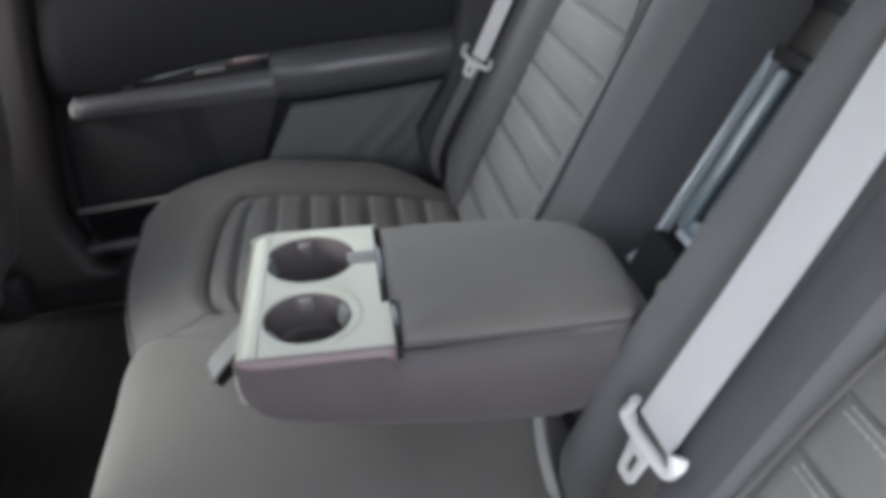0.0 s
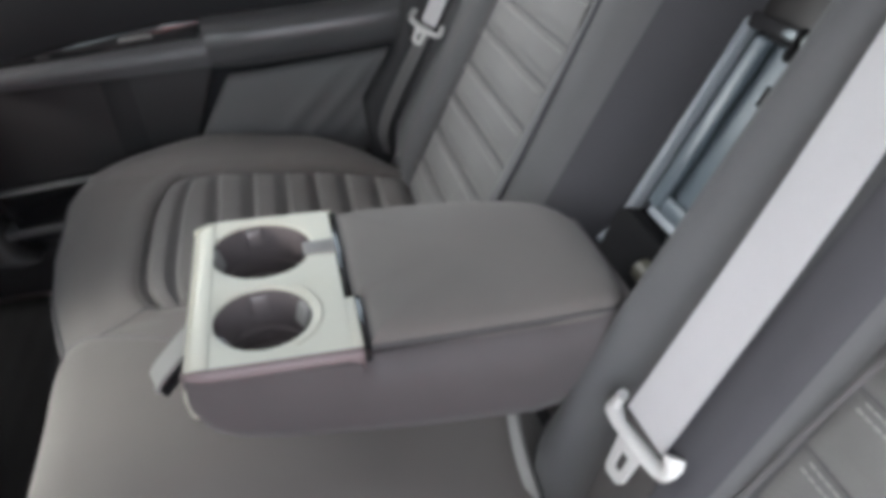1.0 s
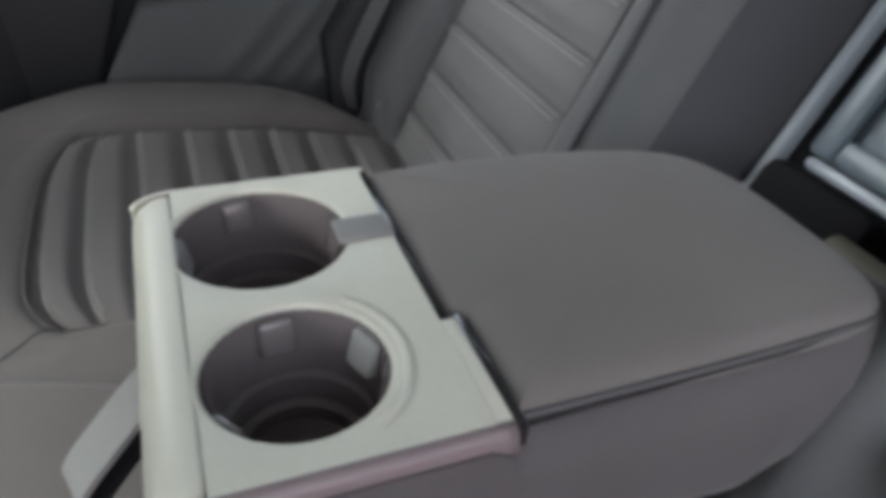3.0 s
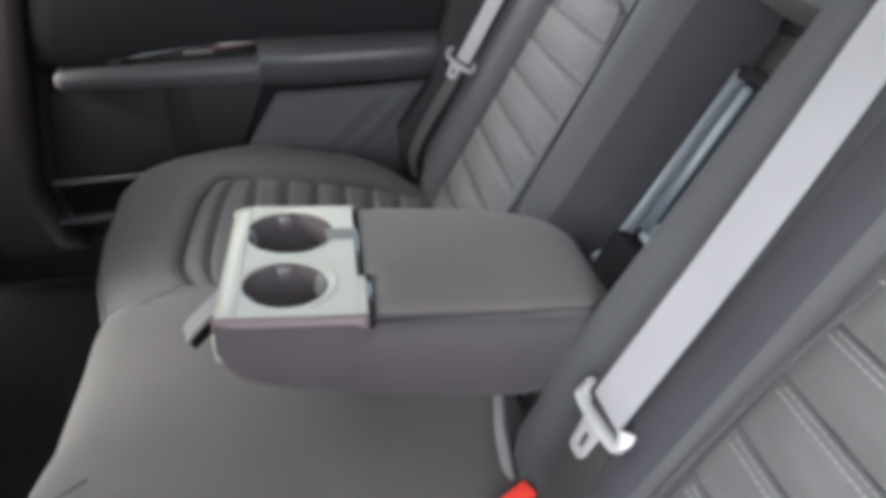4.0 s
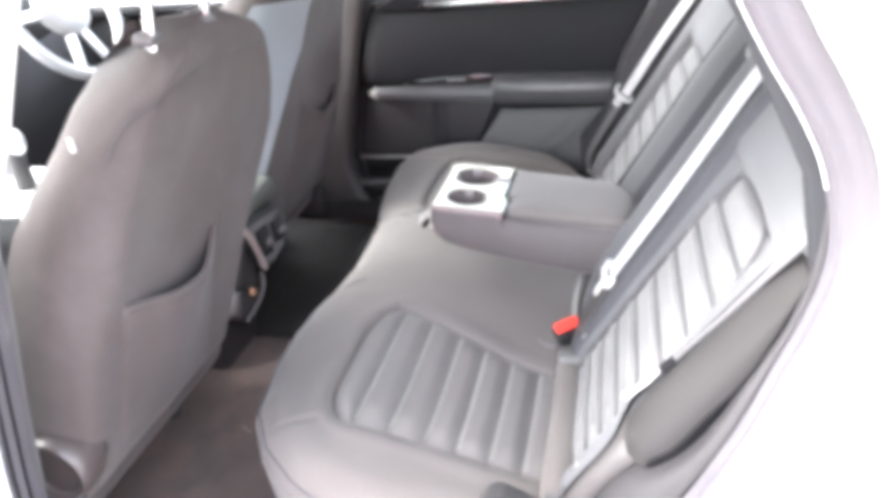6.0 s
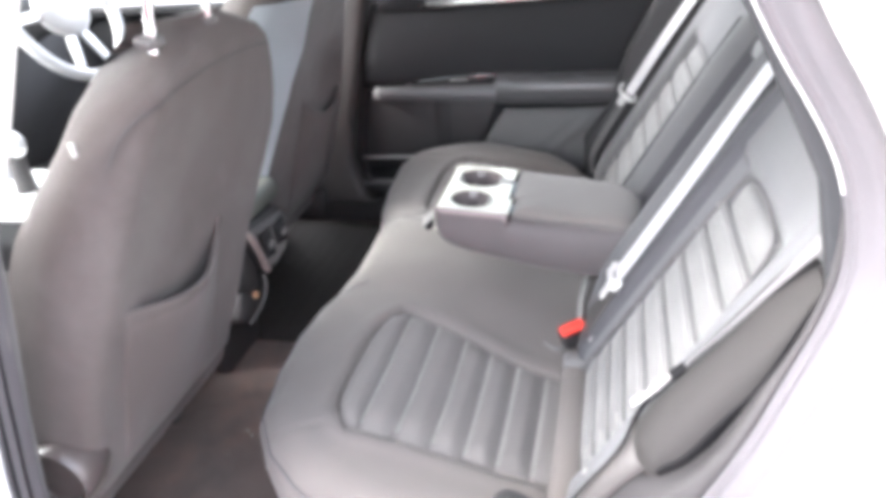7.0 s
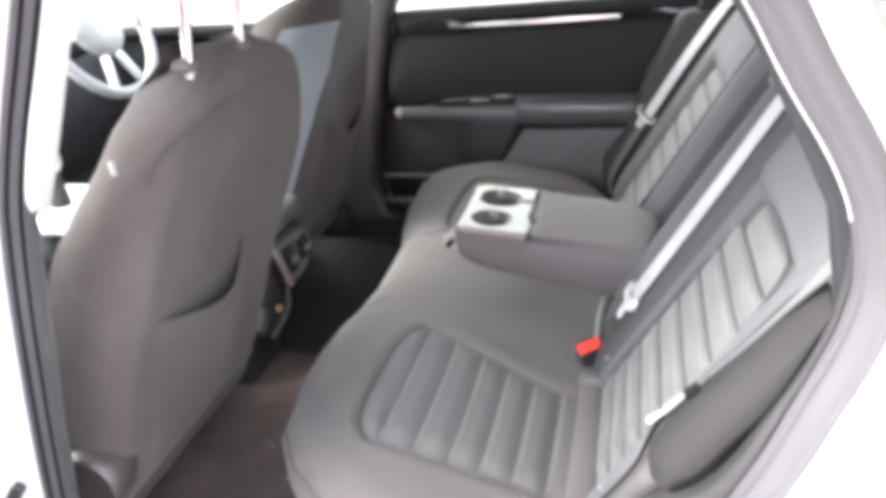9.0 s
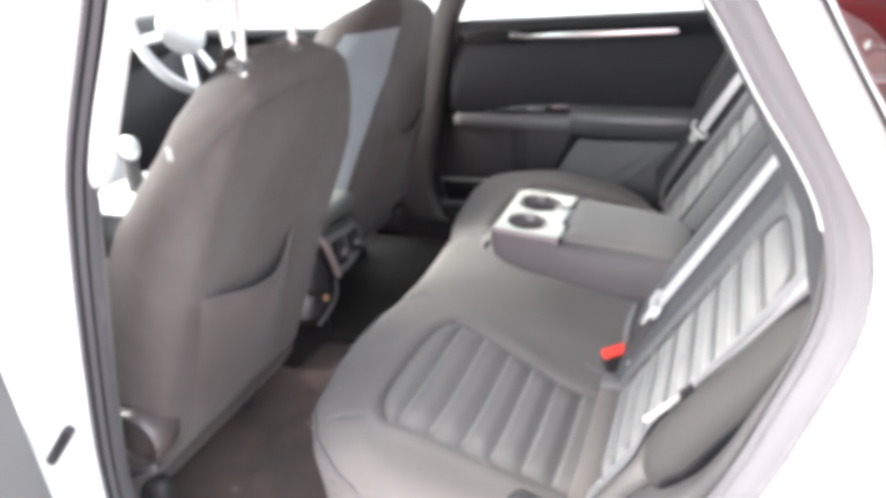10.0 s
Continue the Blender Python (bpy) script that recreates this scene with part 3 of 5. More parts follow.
# piping over the front edge of the far and near lobes
for ya, yb in ((-0.585, -0.11), (0.185, 0.725)):
    ln = []
    for y in np.linspace(ya, yb, 60):
        x = lerp_table(FRONT, y) + 0.011
        ln.append((x, y, cushion_z(x, y) + 0.001))
    v, f = tube(ln, 0.0022, 6)
    raw("piping", v, f, PIPING, rear_cushion)
# seams between the middle place and the outer ones, and from the inserts' inner corners to them
for pts in ([(-0.598, 0.192), (-0.554, 0.171), (-0.513, 0.146), (-0.458, 0.121), (-0.40, 0.105)], [(-0.492, 0.221), (-0.52, 0.20), (-0.554, 0.171)],
            [(-0.592, -0.122), (-0.57, -0.112), (-0.54, -0.098)]):
    ln = [(p.x, p.y, cushion_z(p.x, p.y) + 0.0002) for p in smooth_line([(a, b, 0) for a, b in pts], 3)]
    v, f = tube(ln, 0.0015, 6)
    raw("piping", v, f, PIPING, rear_cushion)

# ---- rear backrests ----
BP, BD = Vector((-0.15, 0, 0.53)), Vector((0.195, 0, 0.321)).normalized()
BN = Vector((-BD.z, 0, BD.x))


def back(s, y, h=0.0):
    p = BP + BD * s + BN * h
    return Vector((p.x, y, p.z))


def back_profile(y0, y1, i0, i1, deep, s, roll=0.028, drop=0.028):
    """One ring of a backrest across the car: padded front, square rear. i0 to i1 is the insert."""
    pts = []
    n = 60
    for k in range(n + 1):
        t = k / n
        y = y0 + (y1 - y0) * t
        inner = y - y0 < y1 - y
        r, fall = (roll, drop) if inner else (0.028, 0.028)
        d = min(y - y0, y1 - y)
        h = 0.012
        m = min(y - i0, i1 - y)
        inside = sstep(-0.02, 0.004, m) * (1 - sstep(0.380, 0.400, s)) * sstep(-0.04, -0.01, s)
        h += 0.009 * math.exp(-((m + 0.045) / 0.05) ** 2) * (1 - 0.5 * sstep(0.4, 0.5, s))
        h += 0.026 * math.exp(-((y + 0.088) / 0.021) ** 2) * sstep(-0.02, 0.12, s)      # padded ridge beside the recess
        h -= 0.017 * inside
        h -= 0.006 * math.exp(-((m + 0.004) / 0.006) ** 2) * (1 - sstep(0.380, 0.400, s))
        if d < r:
            h -= fall * (1 - math.sqrt(max(0, 1 - (1 - d / r) ** 2)))
        h -= 0.03 * sstep(0.50, 0.56, s) + 0.02 * sstep(0.02, -0.05, s)
        if m > -0.02:
            h -= 0.006 * math.exp(-((s - 0.394) / 0.006) ** 2)
        pts.append(back(s, y, h))
    pts.append(back(s, y1, -deep))
    pts.append(back(s, y0, -deep))
    return pts


def backrest(name, y0, y1, i0, i1, top0, top1, levels, roll=0.028, drop=0.028):
    rings = [back_profile(y0, y1, i0, i1, 0.12, s, roll, drop) for s in [-0.07 + 0.63 * k / 70 for k in range(71)]]
    v, f = lofted(rings)
    ob = raw(name, v, f, RESTCLOTH, rear_seat)
    for k in range(len(levels) - 1):
        a0, a1 = i0 + 0.004, i1 - 0.004
        if k == len(levels) - 2:
            a0, a1 = a0 + top0, a1 - top1
        v, f = pad_surface(lambda u, w, h: back(u, w, h), levels[k] + 0.001, levels[k + 1] - 0.001, a0, a1, 0.0118, lip_up=True)
        raw("pleat", v, f, RESTINSERT, ob)
    for k in range(1, len(levels) - 1):
        v, f = stitches(lambda u, w, h: back(u, w, h), levels[k], i0 + 0.01, i1 - 0.01, height=0.0108, way=-1)
        raw("stitching", v, f, THREAD, ob, "pale double stitching")
    loop = [back(0.0, i0, 0.004), back(0.2, i0, 0.005), back(0.36, i0 + top0 * 0.6, 0.005), back(0.394, i0 + top0 + 0.02, 0.006), back(0.394, i1 - top1 - 0.02, 0.006), back(0.36, i1 - top1 * 0.6, 0.005), back(0.2, i1, 0.005), back(0.0, i1, 0.004)]
    v, f = tube(smooth_line(loop, 2), 0.002, 6)
    raw("piping", v, f, PIPING, ob)
    return ob


near_back = backrest("backrest", -0.525, -0.045, -0.472, -0.232, 0.02, 0.03, [0.0, 0.034, 0.068, 0.104, 0.150, 0.198, 0.246, 0.294, 0.338, 0.387])
far_back = backrest("backrest", 0.112, 0.67, 0.240, 0.508, 0.02, 0.03, [-0.03, 0.022, 0.076, 0.132, 0.183, 0.236, 0.286, 0.341, 0.387], 0.095, 0.105)
# sewn line beside the far insert
v, f = tube(smooth_line([back(-0.02, 0.192, 0.0222), back(0.13, 0.192, 0.0222), back(0.25, 0.199, 0.0222), back(0.36, 0.208, 0.0215), back(0.44, 0.218, 0.0195), back(0.49, 0.225, 0.0165)], 2), 0.0026, 6)
raw("sewn_line", v, f, FLANK, far_back, "blue-grey sewn line")
# flank of the far backrest towards the recess, its shade laid on as a dark sheet
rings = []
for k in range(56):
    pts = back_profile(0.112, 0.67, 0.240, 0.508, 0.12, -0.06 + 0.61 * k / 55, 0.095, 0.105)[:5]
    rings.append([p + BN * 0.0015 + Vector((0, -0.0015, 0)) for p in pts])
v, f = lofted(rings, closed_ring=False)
raw("flank_shade", v, f, FLANK, far_back, "dark sheet for the shade beside the armrest recess")
# inner side of the near backrest, towards the recess, under a dark sheet for its shade
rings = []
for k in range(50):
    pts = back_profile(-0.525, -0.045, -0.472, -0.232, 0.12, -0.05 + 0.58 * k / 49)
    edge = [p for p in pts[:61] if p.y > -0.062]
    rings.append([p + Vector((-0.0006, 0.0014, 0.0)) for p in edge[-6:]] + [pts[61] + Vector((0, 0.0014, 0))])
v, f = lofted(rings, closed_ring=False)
raw("flank_shade", v, f, FLANK, near_back, "dark sheet for the shade beside the armrest recess")
# shade between the near insert and the centre belt, laid on as a darker strip
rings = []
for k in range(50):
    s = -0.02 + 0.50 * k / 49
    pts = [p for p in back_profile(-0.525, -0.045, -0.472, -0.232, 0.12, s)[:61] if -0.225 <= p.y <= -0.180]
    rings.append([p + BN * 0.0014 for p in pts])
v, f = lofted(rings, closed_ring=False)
raw("middle_shade", v, f, FLANK, near_back, "dark strip for the shade beside the centre belt")
# small white tags by the child-seat anchors
for place, owner in ((Vector((-0.147, -0.217, 0.570)), near_back), (Vector((-0.142, -0.506, 0.584)), near_back), (Vector((-0.172, 0.528, 0.548)), far_back)):
    part("anchor_tag", rbox((0.006, 0.010, 0.003), m=Matrix.Translation(place) @ BN.to_track_quat("Z", "Y").to_matrix().to_4x4(), bevel=0.0015), PALEPLASTIC, owner, "small pale anchor tag")

# the bight: soft fold between the cushion and the near backrest
bight = thing("seat_fold", "dark cloth fold strip between rear cushion and backrest", "seat trim", at=(-0.165, -0.34, 0.52))
fold = [(-0.168, -0.235, 0.516), (-0.166, -0.30, 0.520), (-0.166, -0.42, 0.520), (-0.168, -0.51, 0.516)]
v, f = tube(smooth_line(fold, 2), 0.022, 12, flat=0.55)
raw("fold", v, f, CLOTH, bight)
part("fold_cap", rbox((0.046, 0.035, 0.022), (-0.167, -0.212, 0.520), 0.009, 3), TRIMGREY, bight, "grey end cap")
part("fold_cap", rbox((0.044, 0.03, 0.02), (-0.165, -0.515, 0.520), 0.009, 3), TRIMGREY, bight, "grey end cap")

# ---- recess behind the armrest ----


def slab(name, s0, s1, y0, y1, h0, h1, mat, parent, label="", bevel=0.004):
    m = Matrix.Translation(back((s0 + s1) / 2, (y0 + y1) / 2, (h0 + h1) / 2)) @ Matrix((
        (BD.x, 0, BN.x, 0), (0, 1, 0, 0), (BD.z, 0, BN.z, 0), (0, 0, 0, 1)))
    return part(name, rbox((s1 - s0, y1 - y0, h1 - h0), bevel=bevel, m=m), mat, parent, label)


recess = slab("recess", -0.05, 0.48, -0.10, 0.14, -0.115, -0.082, VINYL, rear_seat, "dark armrest recess with a hatch panel")
slab("recess_lip", 0.05, 0.395, 0.100, 0.111, -0.082, -0.065, STRIPBLUE, recess, "thin bright edge strip")
slab("recess_gap", 0.05, 0.395, 0.083, 0.100, -0.082, -0.077, INK, recess)
slab("top_roll", 0.455, 0.56, -0.05, 0.117, -0.12, 0.002, TRIMGREY, recess, bevel=0.02)
slab("hatch_panel", 0.207, 0.385, -0.10, 0.080, -0.081, -0.073, PANELBLUE, recess, "blue-grey satin hatch panel")
for a, b, c, d in ((0.207, 0.385, 0.062, 0.083), (0.207, 0.226, -0.10, 0.062)):
    slab("hatch_rim", a, b, c, d, -0.073, -0.063, PANELBLUE, recess, "raised satin rim", bevel=0.005)
slab("hatch_lip", 0.196, 0.206, -0.10, 0.083, -0.082, -0.070, STRIPBLUE, recess, "pale lower edge of the hatch")
slab("hatch_shadow_gap", 0.386, 0.402, -0.10, 0.10, -0.080, -0.061, GLOSS, recess)
slab("hatch_bracket", 0.374, 0.404, 0.026, 0.035, -0.075, -0.058, INK, recess, "black hatch bracket")
for a, b, c, d in ((0.333, 0.338, 0.012, 0.036), (0.348, 0.353, 0.012, 0.036), (0.333, 0.353, 0.029, 0.036)):
    slab("latch", a, b, c, d, -0.074, -0.065, GLOSS, recess, "black hatch latch")
slab("hinge_block", 0.08, 0.196, 0.0, 0.094, -0.076, -0.045, INK, recess, "black armrest hinge block", bevel=0.012)
slab("hinge_gap", 0.10, 0.196, -0.10, 0.100, -0.082, -0.076, INK, recess)
v, f = tube([back(0.166, -0.09, -0.045), back(0.166, 0.012, -0.045)], 0.011, 14)
raw("hinge_tube", v, f, OLIVE, recess, "olive-grey hinge tube")
v, f = tube([back(0.150, 0.088, -0.045), back(0.172, 0.104, -0.070), back(0.190, 0.108, -0.074)], 0.0042, 8)
raw("hinge_pin", v, f, STRIPBLUE, recess, "pale hinge pin")
v, f = tube([back(0.162, 0.112, -0.070), back(0.172, 0.098, -0.066)], 0.0035, 8)
raw("hinge_pin", v, f, RAILROSE, recess, "pale hinge pin")

# ---- centre armrest ----
# drawn level, then tipped up at its front about the rear edge of the tray
ARM_TIP = Matrix.Translation((-0.30, 0, 0.7205)) @ Matrix.Rotation(math.atan(0.10), 4, "Y") @ Matrix.Translation((0.30, 0, -0.7205))


def tipped(ob):
    """Lays a part, drawn level, at the armrest's slope."""
    ob.data.transform(ARM_TIP)
    ob.data.update()
    return ob


TX0, TX1, TY0, TY1, TZ = -0.3925, -0.2945, -0.0875, 0.1040, 0.7205
CUPS = [((-0.3545, 0.0540), 0.0415), ((-0.3555, -0.0382), 0.0362)]
BOTTOM = [(-0.413, 0.688), (-0.408, 0.672), (-0.398, 0.657), (-0.382, 0.646), (-0.35, 0.637), (-0.30, 0.630), (-0.25, 0.623), (-0.2, 0.617), (-0.14, 0.613), (-0.06, 0.611)]
# cloth-covered shell, with a well under the tray and a rear end that slopes back to the hinge
rings = []
for k in range(49):
    t = k / 48
    x = -0.4095 + 0.335 * t
    zb = lerp_table(BOTTOM, x)
    zt = 0.7135 if x < -0.291 else 0.7095
    yl, yr = lerp_table([(-0.41, -0.0895), (-0.40, -0.0945), (-0.28, -0.0955), (-0.15, -0.093), (-0.09, -0.087), (-0.07, -0.078)], x), lerp_table([(-0.41, 0.100), (-0.39, 0.104), (-0.25, 0.108), (-0.15, 0.100), (-0.09, 0.085), (-0.07, 0.066)], x)
    well = 1.0 if -0.395 < x < -0.300 else 0.0
    zw = zt - well * (zt - zb - 0.006)
    lean = 0.55 * sstep(0.72, 1.0, t)
    rise = 0.018 if x > -0.2885 else 0.0008
    near = [(rise, 1.0), (rise * 0.62, 0.95), (rise * 0.25, 0.86), (0.0, 0.72), (-0.001, 0.5), (0.0015, 0.28), (0.007, 0.11), (0.017, 0.02), (0.035, 0.0)]
    ring = [(x, yl + a, zb + (zt - zb) * b) for a, b in near] + [(x, yr - a, zb + (zt - zb) * b) for a, b in reversed(near)]
    ring += [(x, yr - rise - 0.003, zt), (x, yr - 0.012, zw), (x, 0.0, zw), (x, yl + 0.012, zw), (x, yl + rise + 0.003, zt)]
    rings.append([(a + lean * (c - 0.70) + 0.0012 * noise.noise((a * 30, c * 30, b * 4)), b + 0.0012 * noise.noise((a * 18, c * 26, 4.0)) * sstep(0.3, 0.6, t), c) for a, b, c in ring])
v, f = lofted(rings)
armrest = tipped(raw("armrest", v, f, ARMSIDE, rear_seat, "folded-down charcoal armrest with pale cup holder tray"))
# padded lid, stepped where the tray's rear edge steps
lid = [(-0.2895, 0.1045), (-0.2895, 0.1045), (-0.281, 0.1055), (-0.25, 0.1080), (-0.17, 0.1025), (-0.105, 0.0890), (-0.083, 0.074), (-0.0725, 0.052), (-0.070, 0.015), (-0.0715, -0.03), (-0.0755, -0.060), (-0.086, -0.0720), (-0.105, -0.0760), (-0.15, -0.0790), (-0.21, -0.0795), (-0.276, -0.0795), (-0.2825, -0.0795), (-0.2825, -0.0795), (-0.2825, -0.031), (-0.2835, -0.026), (-0.2895, -0.024), (-0.2895, -0.018), (-0.2895, 0.04)]
lid_s = smooth_line([(a, b, 0) for a, b in lid], 1, True)
rings = []
for t, z in ((0.06, 0.698), (0.0, 0.701), (-0.012, 0.7055), (-0.006, 0.7095), (0.010, 0.7118), (0.022, 0.7150), (0.045, 0.7182), (0.08, 0.7205), (0.13, 0.7222), (0.2, 0.7236), (0.3, 0.7248), (0.45, 0.7257), (0.65, 0.7262), (0.9, 0.7264)):
    ring = []
    for p in lid_s:
        q = p.lerp(Vector((-0.185, 0.010, 0)), t)
        pucker = 0.0016 * noise.noise((q.x * 40, q.y * 40, 2.0)) * sstep(-0.15, -0.09, q.x) * sstep(0.02, -0.05, q.y)
        ring.append((q.x, q.y, z - 0.004 * sstep(-0.13, -0.07, q.x) + (0.0013 * noise.noise((q.x * 14, q.y * 14, 1.0)) + pucker) * sstep(0.0, 0.15, t)))
    rings.append(ring)
v, f = lofted(rings)
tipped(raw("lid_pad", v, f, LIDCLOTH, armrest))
v, f = tube([Vector((p.x, p.y, 0.7112 - 0.004 * sstep(-0.13, -0.07, p.x))) for p in lid_s], 0.0017, 6, closed=True)
tipped(raw("lid_piping", v, f, PIPING, armrest))


# cup holder tray: a plate with two round holes
def tray_mesh():
    verts, faces = [], []
    n = 64
    halves = ((0.003, TY1), (TY0, 0.003))
    for (c, r), (ya, yb) in zip(CUPS, halves):
        base = len(verts)
        for k in range(n):
            a = 2 * math.pi * (k + 0.5) / n
            dx, dy = math.cos(a), math.sin(a)
            tx = ((TX1 if dx > 0 else TX0) - c[0]) / dx if abs(dx) > 1e-6 else 1e9
            ty = ((yb if dy > 0 else ya) - c[1]) / dy if abs(dy) > 1e-6 else 1e9
            t = max(min(tx, ty), r + 0.0022)
            ox, oy = c[0] + dx * t, c[1] + dy * t
            for rr, z in ((r - 0.0006, TZ - 0.0024), (r - 0.0002, TZ - 0.0013), (r + 0.0006, TZ - 0.0004), (r + 0.0016, TZ)):
                verts.append((c[0] + dx * rr, c[1] + dy * rr, z))
            verts.append((ox, oy, TZ))
        for k in range(n):
            a, b = base + 5 * k, base + 5 * ((k + 1) % n)
            for j in range(4):
                faces.append((a + j, b + j, b + j + 1, a + j + 1))
        for cxx in (TX0, TX1):
            for cyy in (ya, yb):
                ang = math.atan2(cyy - c[1], cxx - c[0]) % (2 * math.pi)
                k = int((ang / (2 * math.pi) * n) - 0.5) % n
                verts.append((cxx, cyy, TZ))
                faces.append((base + 5 * k + 4, base + 5 * ((k + 1) % n) + 4, len(verts) - 1))
    return verts, faces


v, f = tray_mesh()
tray = tipped(raw("cup_tray", v, f, TRAY, armrest, "pale satin cup holder tray"))
# nose of the tray: a rounded cap over the armrest's front, its ends turned in
nose = [(-0.3926 + 1.06 * (a + 0.3926), b) for a, b in [(-0.3926, 0.7201), (-0.3945, 0.7205), (-0.399, 0.7204), (-0.4040, 0.7190), (-0.4080, 0.7158), (-0.4106, 0.7105), (-0.4120, 0.7030), (-0.4126, 0.690), (-0.4115, 0.676)]]
rings = []
for y in [TY0 + 0.0002, TY0 + 0.0012, TY0 + 0.003, TY0 + 0.006, TY0 + 0.010, TY0 + 0.016, -0.03, 0.02, TY1 - 0.016, TY1 - 0.010, TY1 - 0.006, TY1 - 0.003, TY1 - 0.0012, TY1 - 0.0002]:
    d = min(y - TY0, TY1 - y)
    o = 0.010 - math.sqrt(max(0, 0.010 ** 2 - max(0, 0.010 - d) ** 2))
    rings.append([(x + o * sstep(-0.394, -0.412, x) * 0.9, y, z - 0.5 * o * sstep(0.7, 0.0, abs(z - 0.712) * 30)) for x, z in nose])
v, f = lofted(rings, closed_ring=False)
cap = tipped(raw("tray_nose", v, f, TRAY, armrest, "pale rounded front cap"))
cap.modifiers.new("thickness", "SOLIDIFY").thickness = 0.002
# skirt along the sides of the tray
for y0, s in ((TY0, -1), (TY1, 1)):
    prof = [(0.0, 0.7205), (0.0022, 0.7200), (0.0041, 0.7186), (0.0052, 0.7162), (0.0057, 0.7120), (0.0054, 0.7060)]
    v, f = lofted([[(x, y0 + s * (a * k - 0.004 * (1 - k)), z - 0.004 * (1 - k)) for a, z in prof] for x, k in ((-0.4120, 0.0), (-0.4095, 0.35), (-0.4050, 0.68), (-0.3990, 0.9), (-0.392, 1.0), (-0.36, 1.0), (-0.32, 1.0), (-0.293, 1.0), (-0.2875 - 0.0035 * (s > 0), 1.0))], closed_ring=False)
    # Near strip is rose: the reflected red light is put into its colour.
    side = tipped(raw("tray_side", v, f, ROSE if s < 0 else TRAY, armrest, "side strip with reflected rose light in its colour" if s < 0 else ""))
    side.modifiers.new("thickness", "SOLIDIFY").thickness = 0.0015
for (c, r), grips in zip(CUPS, (((172, PALEPLASTIC), (5, CUP), (100, CUP)), ((212, CUP), (22, PALEPLASTIC), (95, CUP)))):
    rings = []
    for rr, z in ((r - 0.0004, TZ - 0.0016), (r - 0.0014, TZ - 0.010), (r - 0.0038, TZ - 0.034), (r - 0.0068, TZ - 0.0355), (r - 0.0078, TZ - 0.047), (r - 0.0115, TZ - 0.0485), (r - 0.0122, TZ - 0.056), (r - 0.018, TZ - 0.0572), (0.006, TZ - 0.058)):
        rings.append([(c[0] + rr * math.cos(2 * math.pi * k / 48), c[1] + rr * math.sin(2 * math.pi * k / 48), z) for k in range(48)])
    v, f = lofted(rings)
    f = f[:-2] + [f[-1]]
    tipped(raw("cup_liner", v, f, CUP, armrest, "smoky brown cup well"))
    for ang, mt in grips:
        a = radians(ang)
        tipped(part("cup_grip", rbox((0.008, 0.016, 0.018), m=pose(c[0] + (r - 0.0035) * math.cos(a), c[1] + (r - 0.0035) * math.sin(a), TZ - 0.0125, 0, 14, ang), bevel=0.0028, seg=3), mt, armrest))
# raised lip round the rear of the near cup, lid catch, step of the tray and the dark gap behind it
arc = [(CUPS[1][0][0] + 0.0425 * math.cos(radians(a)), CUPS[1][0][1] + 0.0425 * math.sin(radians(a)), TZ) for a in range(-60, 58, 8)]
v, f = tube(arc, 0.0024, 8, flat=0.55)
tipped(raw("cup_lip", v, f, TRAY, armrest))
tipped(part("tray_step", rbox((0.0072, 0.0585, 0.012), (-0.2909, -0.0577, TZ - 0.0059), 0.0012), TRAY, armrest))
tipped(part("lid_catch", rbox((0.027, 0.019, 0.004), (-0.3070, 0.0450, TZ + 0.0002), 0.0016, 2), PALEPLASTIC, armrest, "grey lid catch"))
tipped(part("lid_gap", rbox((0.0050, 0.128, 0.010), (-0.2918, 0.0405, TZ - 0.0075), 0.001), GLOSS, armrest))
tipped(part("lid_gap", rbox((0.0048, 0.066, 0.011), (-0.2848, -0.0570, TZ - 0.0075), 0.001), GLOSS, armrest))
# pull strap at the front, over a black band for the shade beneath it
v, f = strap(smooth_line([(-0.414, 0.014, 0.690), (-0.424, 0.010, 0.684), (-0.438, 0.003, 0.675), (-0.450, -0.003, 0.667), (-0.456, -0.006, 0.660), (-0.455, -0.006, 0.655)], 2), 0.021, (-0.25, 1, 0.25), 0.0017)
raw("pull_strap", v, f, PALEPLASTIC, armrest, "grey webbing pull strap")
v, f = strap(smooth_line([(-0.416, 0.010, 0.679), (-0.430, 0.003, 0.670), (-0.444, -0.004, 0.660), (-0.453, -0.008, 0.653)], 2), 0.020, (-0.25, 1, 0.25), 0.0022)
raw("strap_shade", v, f, INK, armrest, "black band for the shade under the strap")

